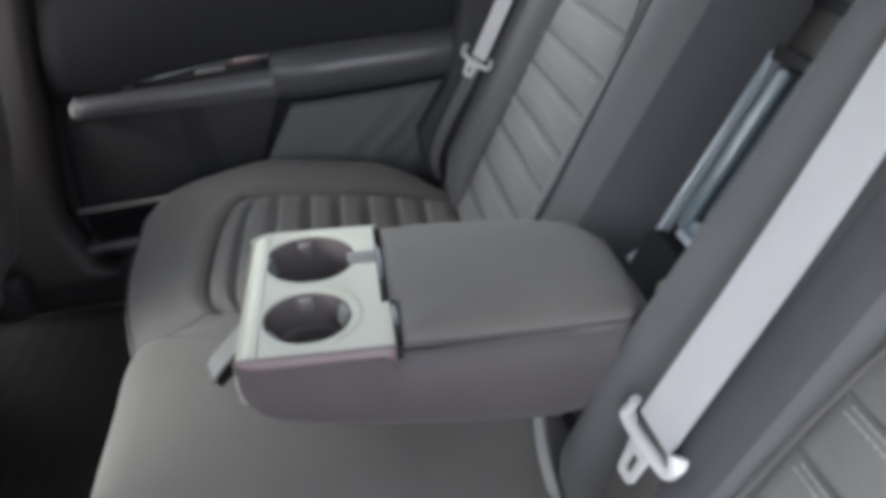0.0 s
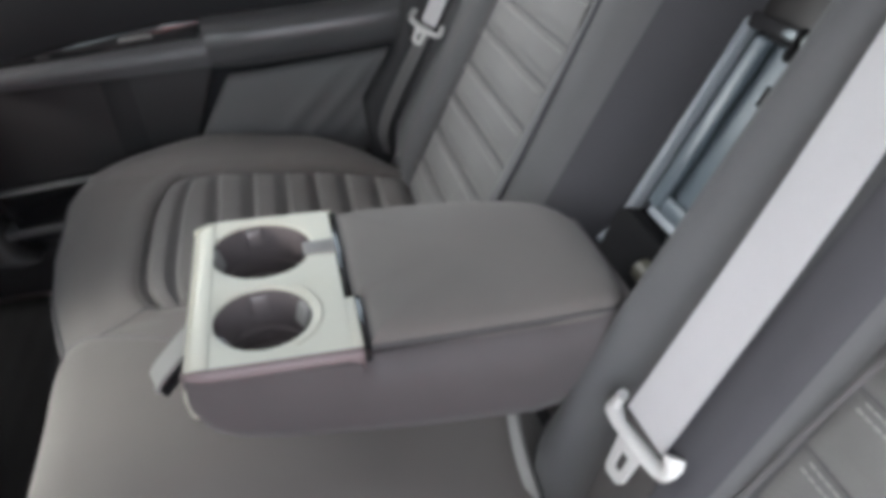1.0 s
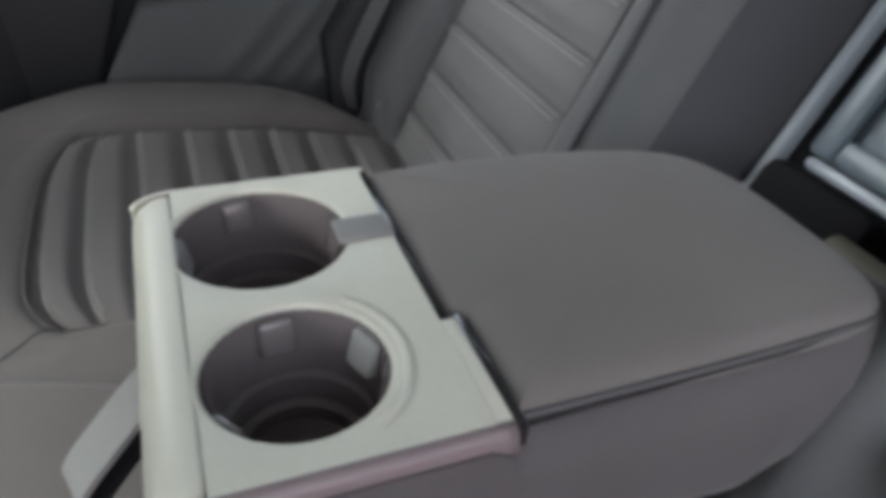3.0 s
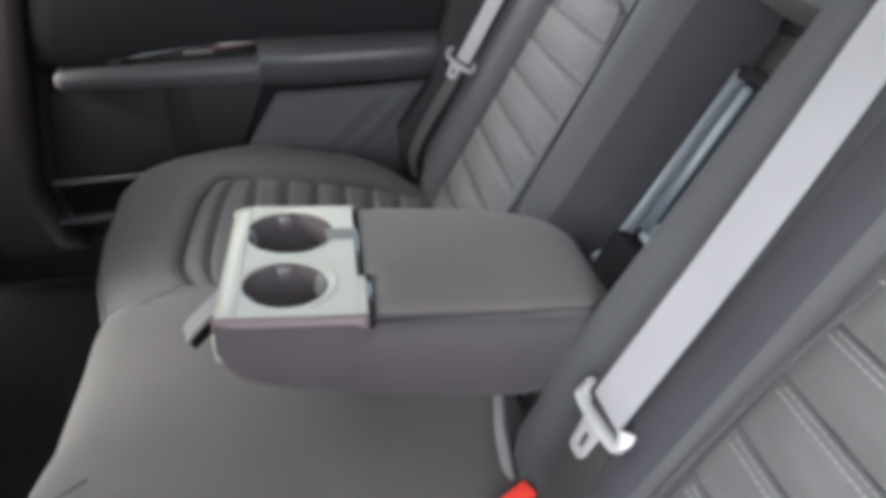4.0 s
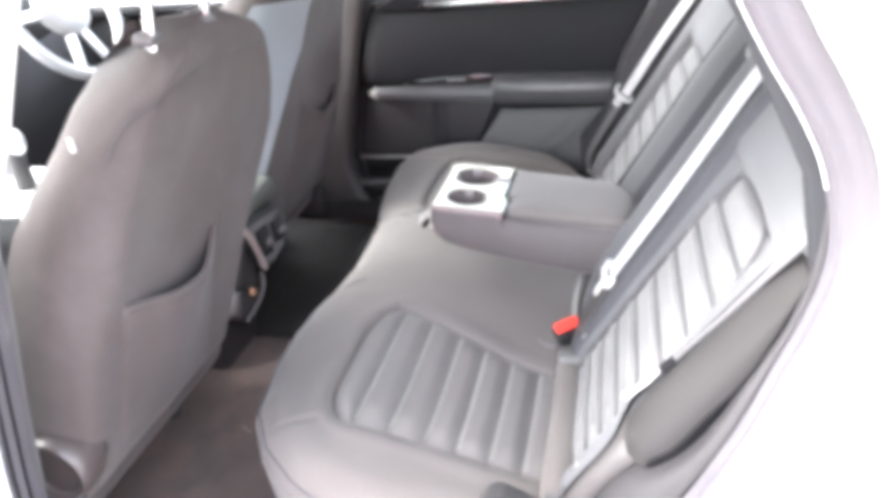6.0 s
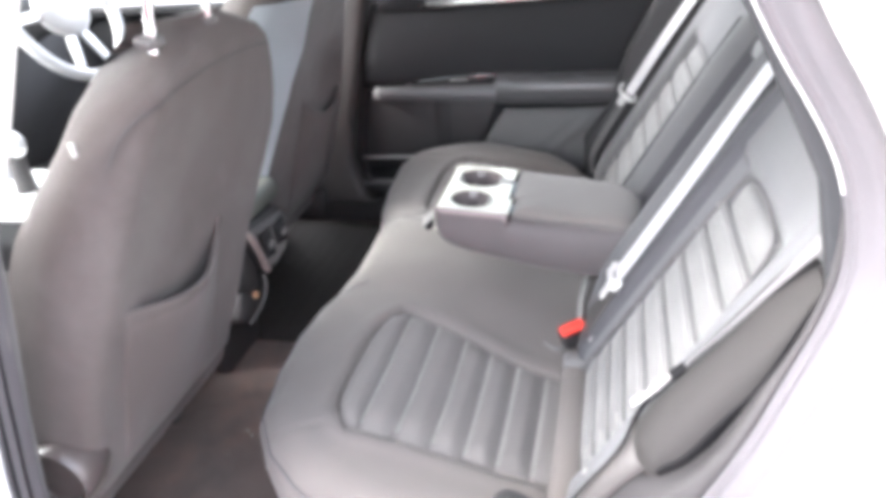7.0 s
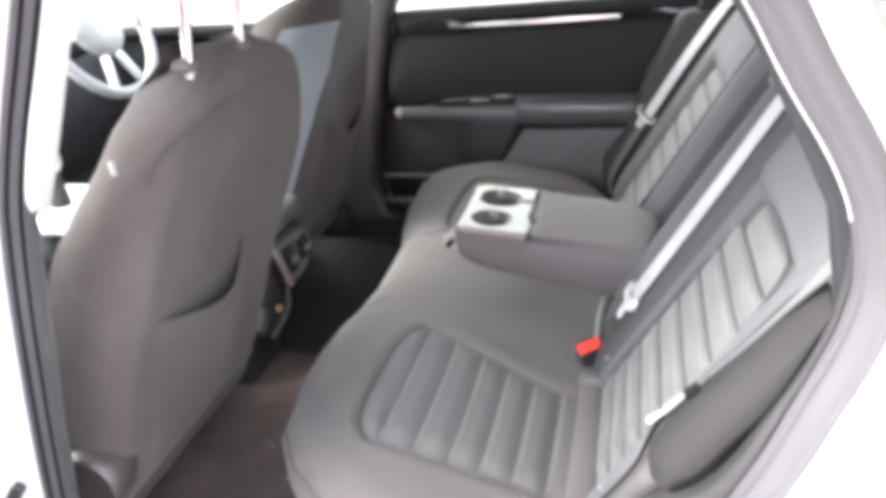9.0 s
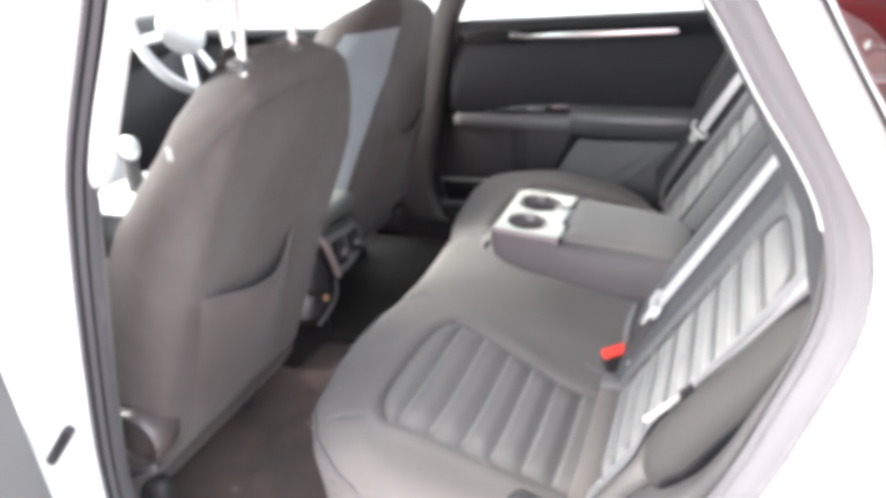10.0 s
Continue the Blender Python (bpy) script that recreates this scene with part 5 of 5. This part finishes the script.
OUTSIDE = [(0.44, -0.575), (0.62, -0.585), (0.767, -0.576), (0.84, -0.562), (0.90, -0.542), (0.937, -0.522), (0.975, -0.503), (1.007, -0.482), (1.03, -0.458), (1.047, -0.432), (1.064, -0.390), (1.08, -0.355), (1.09, -0.330)]
FRONTSIDE = [(0.44, -0.580), (0.624, -0.588), (0.767, -0.572), (0.84, -0.555), (0.90, -0.530), (0.937, -0.490), (0.975, -0.450), (1.007, -0.428), (1.03, -0.395), (1.047, -0.370), (1.064, -0.320), (1.09, -0.280)]
FOLD = [(0.44, 0.215), (0.60, 0.212), (0.67, 0.205), (0.80, 0.170), (0.93, 0.120), (1.00, 0.095), (1.09, 0.07)]


def front_seat(label, shift, mirror):
    """A front seat from behind: padded shell back with a gaping map pocket, headrest on two posts, base."""
    fy = (lambda y: 2 * MID - y) if mirror else (lambda y: y)
    o = Vector(shift)

    def w(x, y, z):
        return Vector((x, fy(y), z)) + o

    seat = thing("front_seat", label, "car seat", "front seats", at=tuple(w(-0.95, -0.35, 0.30)))

    def rear_x(z):
        return SP.x + (z - SP.z) * SD.x / SD.z

    # the driver's seat shows a broader side towards the console
    inside = [(0.44, -0.12), (0.60, -0.095), (0.75, -0.085)] + INSIDE[6:] if mirror else INSIDE
    fold = [(0.60, 0.245), (0.724, 0.229), (0.772, 0.212), (0.826, 0.186), (0.873, 0.170), (0.923, 0.134), (1.00, 0.128), (1.09, 0.09)]
    rings = []
    zs = [0.455, 0.47, 0.50, 0.525, 0.55, 0.575, 0.6, 0.63, 0.66, 0.695, 0.73, 0.765, 0.8, 0.83, 0.86, 0.89, 0.92, 0.945, 0.97, 0.99, 1.01, 1.025, 1.04, 1.062, 1.078, 1.088, 1.094]
    def panel(y, z):
        """Height of the rear skin over its plane: a flat middle, sides folded towards the doors, a hollow over the pocket."""
        d = abs(y - SEAT_Y) if mirror else SEAT_Y - y
        turn = max(0.0, d - lerp_table(fold if y > SEAT_Y else FOLD, z))
        h = -0.80 * (math.sqrt(turn ** 2 + 0.014 ** 2) - 0.014)
        h -= 0.013 * math.exp(-((y - SEAT_Y + 0.02) / 0.11) ** 2 - ((z - 0.86) / 0.07) ** 2)
        return h + 0.0025 * noise.noise((y * 7, z * 7, 3.0)) + 0.0010 * noise.noise((y * 22, z * 14, 8.0))

    for z in zs:
        yi, yo = lerp_table(inside, z), lerp_table(OUTSIDE, z)
        top = sstep(1.04, 1.095, z)
        low = sstep(0.50, 0.455, z)
        deep = 0.105 * (1 - 0.7 * top) * (1 - 0.5 * low)
        xr = rear_x(z) - 0.035 * top ** 2 - 0.03 * low
        r = 0.032
        ring = []
        n = 52
        for k in range(n + 1):
            y = yi + (yo - yi) * k / n
            d = min(y - yo, yi - y)
            h = panel(y, z) - r * (1 - math.sqrt(max(0, 1 - (1 - min(d, r) / r) ** 2)))
            ring.append(w(xr + h, y, z))
        hx = xr + panel(yo, z) - r
        yf, xf = lerp_table(FRONTSIDE, z), xr - 0.13 + 0.05 * top
        for b in (0.33, 0.66, 1.0):
            ring.append(w(hx + (min(xf, hx - 0.01) - hx) * b, yo + (yf - yo) * b * b, z))
        ring.append(w(xr - deep - 0.045, SEAT_Y, z))
        hx = xr + panel(yi, z) - r
        for a, b in ((0.045, 1.0), (0.020, 0.6), (0.004, 0.25)):
            ring.append(w(hx - (deep - 0.03) * b, yi - a * (1 - 0.5 * top), z))
        rings.append(ring)
    v, f = lofted(rings)
    raw("backrest", v, f, BACKCLOTH, seat)

    def bk(y, z, h=0.0):
        return w(rear_x(z) + h * 0.945, y, z - h * 0.326)

    # sewn seam sweeping round the shoulder and down the outer side
    for line in ([(-0.16, 1.028), (-0.22, 1.036), (-0.31, 1.037), (-0.39, 1.031), (-0.44, 1.021), (-0.472, 1.004), (-0.490, 0.982), (-0.502, 0.958)],):
        pts = [bk(p.x, p.y, panel(p.x, p.y) + 0.0006 - 0.012 * sstep(1.03, 1.06, p.y)) for p in smooth_line([(a, b, 0) for a, b in line], 3)]
        v, f = tube(pts, 0.0016, 6)
        raw("seam", v, f, VINYL, seat)
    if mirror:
        # smooth sheet on the side folded towards the middle of the car, its light painted pale
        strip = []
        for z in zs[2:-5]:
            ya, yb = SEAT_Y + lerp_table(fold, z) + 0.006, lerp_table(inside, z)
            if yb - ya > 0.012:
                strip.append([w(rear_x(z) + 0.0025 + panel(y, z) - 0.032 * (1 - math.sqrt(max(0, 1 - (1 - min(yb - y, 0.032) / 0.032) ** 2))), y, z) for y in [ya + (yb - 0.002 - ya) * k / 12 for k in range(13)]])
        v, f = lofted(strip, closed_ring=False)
        raw("side_panel", v, f, SIDELIT, seat, "seat side with its blue-grey sky light painted in")
    # map pocket
    tops = [(-0.262, 0.793), (-0.28, 0.776), (-0.31, 0.757), (-0.35, 0.746), (-0.42, 0.753), (-0.50, 0.768)]

    def pocket(a, b):
        y = -0.262 - 0.240 * a
        zt = lerp_table([(-yy, zz) for yy, zz in tops], -y)
        z = zt + (0.505 - zt) * b
        side = math.sin(math.pi * min(1, max(0, a)))
        return bk(y, z, panel(y, z) - 0.0025 + 0.012 * side * math.sin(math.pi * min(1, 0.5 + 0.5 * b)) + 0.020 * side * (1 - b) ** 1.5)
    v, f = grid(pocket, 22, 14)
    pk = raw("map_pocket", v, f, BACKCLOTH, seat, "sagging cloth map pocket")
    pk.modifiers.new("thickness", "SOLIDIFY").thickness = 0.003
    edge = [pocket(k / 24, 0.0) for k in range(25)]
    v, f = tube(edge, 0.0042, 8)
    raw("pocket_hem", v, f, BACKCLOTH, pk)
    # posts, guides and headrest
    for y in (-0.412, -0.288):
        v, f = tube([w(-0.632, y, 1.07), w(-0.622, y, 1.13), w(-0.61, y, 1.21)], 0.0065, 10)
        raw("headrest_post", v, f, CHROME, seat, "bright steel headrest post")
        part("post_guide", rbox((0.026, 0.032, 0.014), bevel=0.006, seg=3, m=pose(*w(-0.634, y, 1.084), 0, 12, 0)), TRIMGREY, seat, "grey post guide")
    hr = rbox((0.10, 0.26, 0.17), bevel=0.045, seg=5, m=pose(*w(-0.615, SEAT_Y, 1.250), 0, 12, 0))
    part("headrest", hr, BACKCLOTH, seat)
    # cushion and base
    part("seat_cushion", rbox((0.55, 0.50, 0.16), bevel=0.05, seg=4, m=pose(*w(-1.12, -0.35, 0.50), 0, 6, 0)), BACKCLOTH, seat)
    part("seat_base", rbox((0.42, 0.40, 0.16), tuple(w(-1.20, -0.35, 0.355)), 0.02, 2), PLASTIC, seat)
    for y in (-0.55, -0.17):
        part("seat_rail", rbox((0.5, 0.03, 0.03), tuple(w(-1.22, y, 0.295)), 0.006), PLASTIC, seat)
    # recliner cover by the hinge
    disc = []
    for rr, yy in ((0.055, -0.52), (0.066, -0.545), (0.068, -0.562), (0.066, -0.574), (0.060, -0.580), (0.054, -0.578), (0.051, -0.572), (0.045, -0.571), (0.004, -0.574)):
        disc.append([w(-0.812 + 0.74 * rr * math.cos(2 * math.pi * k / 32), yy - 0.024, 0.572 + 0.74 * rr * math.sin(2 * math.pi * k / 32)) for k in range(32)])
    if not mirror:
        v, f = lofted(disc)
        raw("recliner_cover", v, f, ROSEDARK, seat, "rounded satin recliner cover")
        part("recline_lever", rbox((0.13, 0.018, 0.03), bevel=0.008, seg=3, m=pose(*w(-0.86, -0.585, 0.49), 0, -28, 0)), SATIN, seat)
    part("side_shield", rbox((0.26, 0.04, 0.09), bevel=0.018, seg=3, m=pose(*w(-0.95, -0.56, 0.42), 0, 4, 0)), PLASTIC, seat)
    part("back_tag", rbox((0.006, 0.005, 0.017), tuple(w(-0.697, -0.509, 0.990)), 0.0015), TONGUE, seat, "small white side tag")
    return seat


front_seat("charcoal cloth front seat back with sagging map pocket", (0, 0, 0), False)
front_seat("charcoal cloth driver's seat back set further forward", (-0.11, 0.0, 0), True)

# ---- centre console ----
console = thing("centre_console", "dark rear end of the centre console with two air vents", "console", at=(-1.1, 0.07, 0.3))
part("console_body", prism([(-0.045, 0.47), (-0.03, 0.60), (0.02, 0.635), (0.13, 0.635), (0.165, 0.60), (0.17, 0.47)], "x", -1.55, -0.885, 0.02, 3), PLASTIC, console)
part("console_foot", prism([(-0.02, 0.28), (-0.03, 0.475), (0.15, 0.475), (0.14, 0.28)], "x", -1.55, -0.93, 0.02, 3), PLASTIC, console)
part("console_lid", rbox((0.33, 0.168, 0.052), m=pose(-0.990, 0.094, 0.664, 0, 3, 0), bevel=0.024, seg=5), LIDSKIN, console, "grey-green padded console lid")
shield = [(-0.014, 0.643), (0.140, 0.626), (0.166, 0.600), (0.168, 0.552), (0.135, 0.518), (0.075, 0.508), (0.036, 0.522)]
housing = part("vent_housing", prism(shield, "x", -0.90, -0.822, 0.012, 4), PLASTIC, console, "dark shield-shaped vent housing")
part("bezel", prism([(0.006, 0.630), (0.134, 0.616), (0.155, 0.596), (0.157, 0.556), (0.130, 0.528), (0.078, 0.519), (0.044, 0.531)], "x", -0.8215, -0.8185, 0.003, 3), TRIMGREY, housing, "satin grey bezel")
for ya, yb, za, zb in ((0.030, 0.083, 0.536, 0.612), (0.096, 0.147, 0.540, 0.602)):
    vent = part("air_vent", prism([(ya, za + 0.012), (ya - 0.008, zb), (yb - 0.004, zb - 0.006), (yb, za + 0.004)], "x", -0.8190, -0.8165, 0.002), GLOSS, console, "black air vent")
    for k in range(4):
        part("slat", rbox((0.006, yb - ya - 0.010, 0.003), bevel=0.001, m=pose(-0.8160, (ya + yb) / 2 - 0.001, za + 0.022 + 0.0135 * k, 6, 20, 0)), PLASTIC, vent)
    part("vent_knob", rbox((0.007, 0.018, 0.008), bevel=0.003, m=pose(-0.8130, (ya + yb) / 2 + 0.006, (za + zb) / 2 - 0.002, 28, 0, 0)), PALEPLASTIC, vent, "pale vent knob")
v, f = tube(smooth_line([(-0.826, -0.014, 0.645), (-0.818, -0.006, 0.630), (-0.816, 0.014, 0.580), (-0.819, 0.034, 0.524)], 2), 0.0085, 8, flat=0.6)
raw("side_rail", v, f, RAILROSE, console, "pale rose side rail")
part("side_panel", prism([(-0.045, 0.600), (-0.018, 0.638), (0.032, 0.520), (0.004, 0.492), (-0.040, 0.515)], "x", -1.0, -0.832, 0.012, 3), PLASTIC, console)
part("lower_cover", prism([(-0.030, 0.505), (0.058, 0.505), (0.060, 0.470), (0.030, 0.440), (-0.030, 0.425), (-0.055, 0.445)], "x", -0.93, -0.848, 0.018, 4), PLASTIC, console, "dark rounded lower cover")
v, f = tube(smooth_line([(-0.846, 0.060, 0.500), (-0.844, 0.058, 0.470), (-0.845, 0.028, 0.444), (-0.848, -0.030, 0.430)], 3), 0.004, 8)
raw("cover_edge", v, f, TRIMGREY, console)
sock = bmesh.new()
bmesh.ops.create_cone(sock, cap_ends=True, segments=20, radius1=0.008, radius2=0.007, depth=0.010)
sock.transform(pose(-0.845, 0.010, 0.478, 0, 90, 0))
part("socket", sock, AMBER, console, "small amber power socket")

part("console_trim", rbox((0.26, 0.25, 0.014), m=pose(-1.30, 0.02, 0.70, 0, 0, 0), bevel=0.005), SILVER, console, "silver console trim plate")
# gear lever and upper console, seen past the front seat
lever = thing("gear_lever", "silver gear lever on the centre console", "gear lever", at=(-1.32, 0.07, 0.63))
bm = bmesh.new()
bmesh.ops.create_uvsphere(bm, u_segments=16, v_segments=10, radius=0.024)
bmesh.ops.scale(bm, vec=(1.1, 0.8, 1.2), verts=bm.verts)
bm.transform(Matrix.Translation((-1.32, 0.02, 0.81)))
part("lever_knob", bm, SILVER, lever)
v, f = tube([(-1.33, 0.02, 0.62), (-1.325, 0.02, 0.80)], [0.03, 0.014], 10)
raw("lever_shaft", v, f, VINYL, lever)

# ---- dash and steering wheel ----
dash = thing("dashboard", "black dashboard with a silver centre face", "dashboard", at=(-1.8, MID, 0.6))
part("dash_body", prism([(-1.62, 0.62), (-1.60, 0.80), (-1.66, 0.94), (-1.80, 0.985), (-2.12, 0.97), (-2.15, 0.62)], "y", MID - 0.70, MID + 0.70, 0.025, 3), DASH, dash)
part("knee_panel", prism([(-1.66, 0.40), (-1.62, 0.64), (-2.1, 0.64), (-2.1, 0.36)], "y", 0.21, MID + 0.70, 0.015, 2), DASH, dash)
part("centre_console_face", prism([(-1.46, 0.62), (-1.50, 0.74), (-1.56, 0.86), (-1.68, 0.90), (-1.68, 0.62)], "y", -0.07, 0.165, 0.02, 3), SILVER, dash, "silver painted centre face")
part("cluster_hood", rbox((0.22, 0.36, 0.10), bevel=0.04, seg=4, m=pose(-1.72, 0.47, 1.0)), DASH, dash)

wheel = thing("steering_wheel", "pale grey steering wheel with silver spokes", "steering wheel", at=(-1.5, 0.49, 1.005))
mw = pose(-1.5, 0.49, 1.005, 0, 68, 0)
ring = [mw @ Vector((0.178 * math.cos(2 * math.pi * k / 48), 0.178 * math.sin(2 * math.pi * k / 48), 0)) for k in range(48)]
v, f = tube(ring, 0.0155, 12, closed=True)
raw("rim", v, f, WHEELSKIN, wheel)
bm = bmesh.new()
bmesh.ops.create_uvsphere(bm, u_segments=24, v_segments=12, radius=1.0)
bmesh.ops.scale(bm, vec=(0.072, 0.085, 0.035), verts=bm.verts)
bm.transform(mw)
part("hub", bm, WHEELSKIN, wheel, "pale airbag hub")
for a in (90, 270, 20, -20):
    bm = rbox((0.12, 0.026, 0.016), bevel=0.006, m=mw @ pose(0, 0, -0.004, 0, 0, a) @ pose(0.115, 0, 0))
    part("spoke", bm, SILVER, wheel, "silver spoke")
v, f = tube([mw @ Vector((0, 0, -0.02)), mw @ Vector((0, 0, -0.2))], 0.035, 14)
raw("column", v, f, DASH, wheel)

# ---- red car parked on the near side, mirrored in the quarter window ----
RX = -1.6
red_car = thing("parked_car", "bright red car parked alongside on the asphalt", "car", at=(2.6 + RX, -4.3, 0))
prof = [(0.55, 0.32), (0.5, 0.62), (0.62, 0.80), (1.5, 0.93), (2.1, 1.36), (3.5, 1.38), (4.2, 0.98), (4.6, 0.92), (4.65, 0.4), (4.6, 0.3)]
part("body", prism([(a + RX, b) for a, b in prof], "y", -5.15, -3.45, 0.08, 4), REDPAINT, red_car)
part("side_glass", prism([(a + RX, b) for a, b in ((1.75, 0.98), (2.2, 1.28), (3.4, 1.30), (3.95, 1.0))], "y", -3.47, -3.43, 0.01), GLOSS, red_car, "dark side windows")
for x in (1.25 + RX, 3.85 + RX):
    bm = bmesh.new()
    bmesh.ops.create_cone(bm, cap_ends=True, segments=28, radius1=0.32, radius2=0.32, depth=0.2)
    bmesh.ops.bevel(bm, geom=bm.edges[:], offset=0.02, segments=2, affect="EDGES")
    bm.transform(pose(x, -3.5, 0.32, 90, 0, 0))
    wh = part("wheel", bm, RUBBER, red_car, "dark tyre")
    bm = bmesh.new()
    bmesh.ops.create_cone(bm, cap_ends=True, segments=20, radius1=0.2, radius2=0.18, depth=0.03)
    bm.transform(pose(x, -3.39, 0.32, 90, 0, 0))
    part("rim", bm, SILVER, wh)


# ---- shade in the far footwell, drawn as a black sheet ----
v, f = grid(lambda a, b: (a, b, floor_z(a, b) + 0.006 + 0.0006 * math.sin(a * 160)), 140, 14, (-1.45, -0.56), (0.11, 0.745))
far_shade = tagged(raw("footwell_shade", v, f, FOOTSHADE), "black sheet for the shade in the far footwell", "floor mat")
far_shade.modifiers.new("thickness", "SOLIDIFY").thickness = 0.004

# ---- litter ----
random.seed(5)
bm = bmesh.new()
for k in range(13):
    x, y = random.uniform(-0.86, -0.66), random.uniform(-0.6, -0.15)
    r = random.uniform(0.001, 0.0026)
    c = bmesh.ops.create_icosphere(bm, subdivisions=1, radius=r)
    bmesh.ops.translate(bm, vec=(x, y, floor_z(x, y) + r * 0.6), verts=c["verts"])
litter = new("litter", bpy.data.meshes.new("litter"))
bm.to_mesh(litter.data)
bm.free()
litter.data.materials.append(TONGUE)
tagged(litter, "tiny pale crumbs scattered on the dark carpet", "litter", kind="stuff")
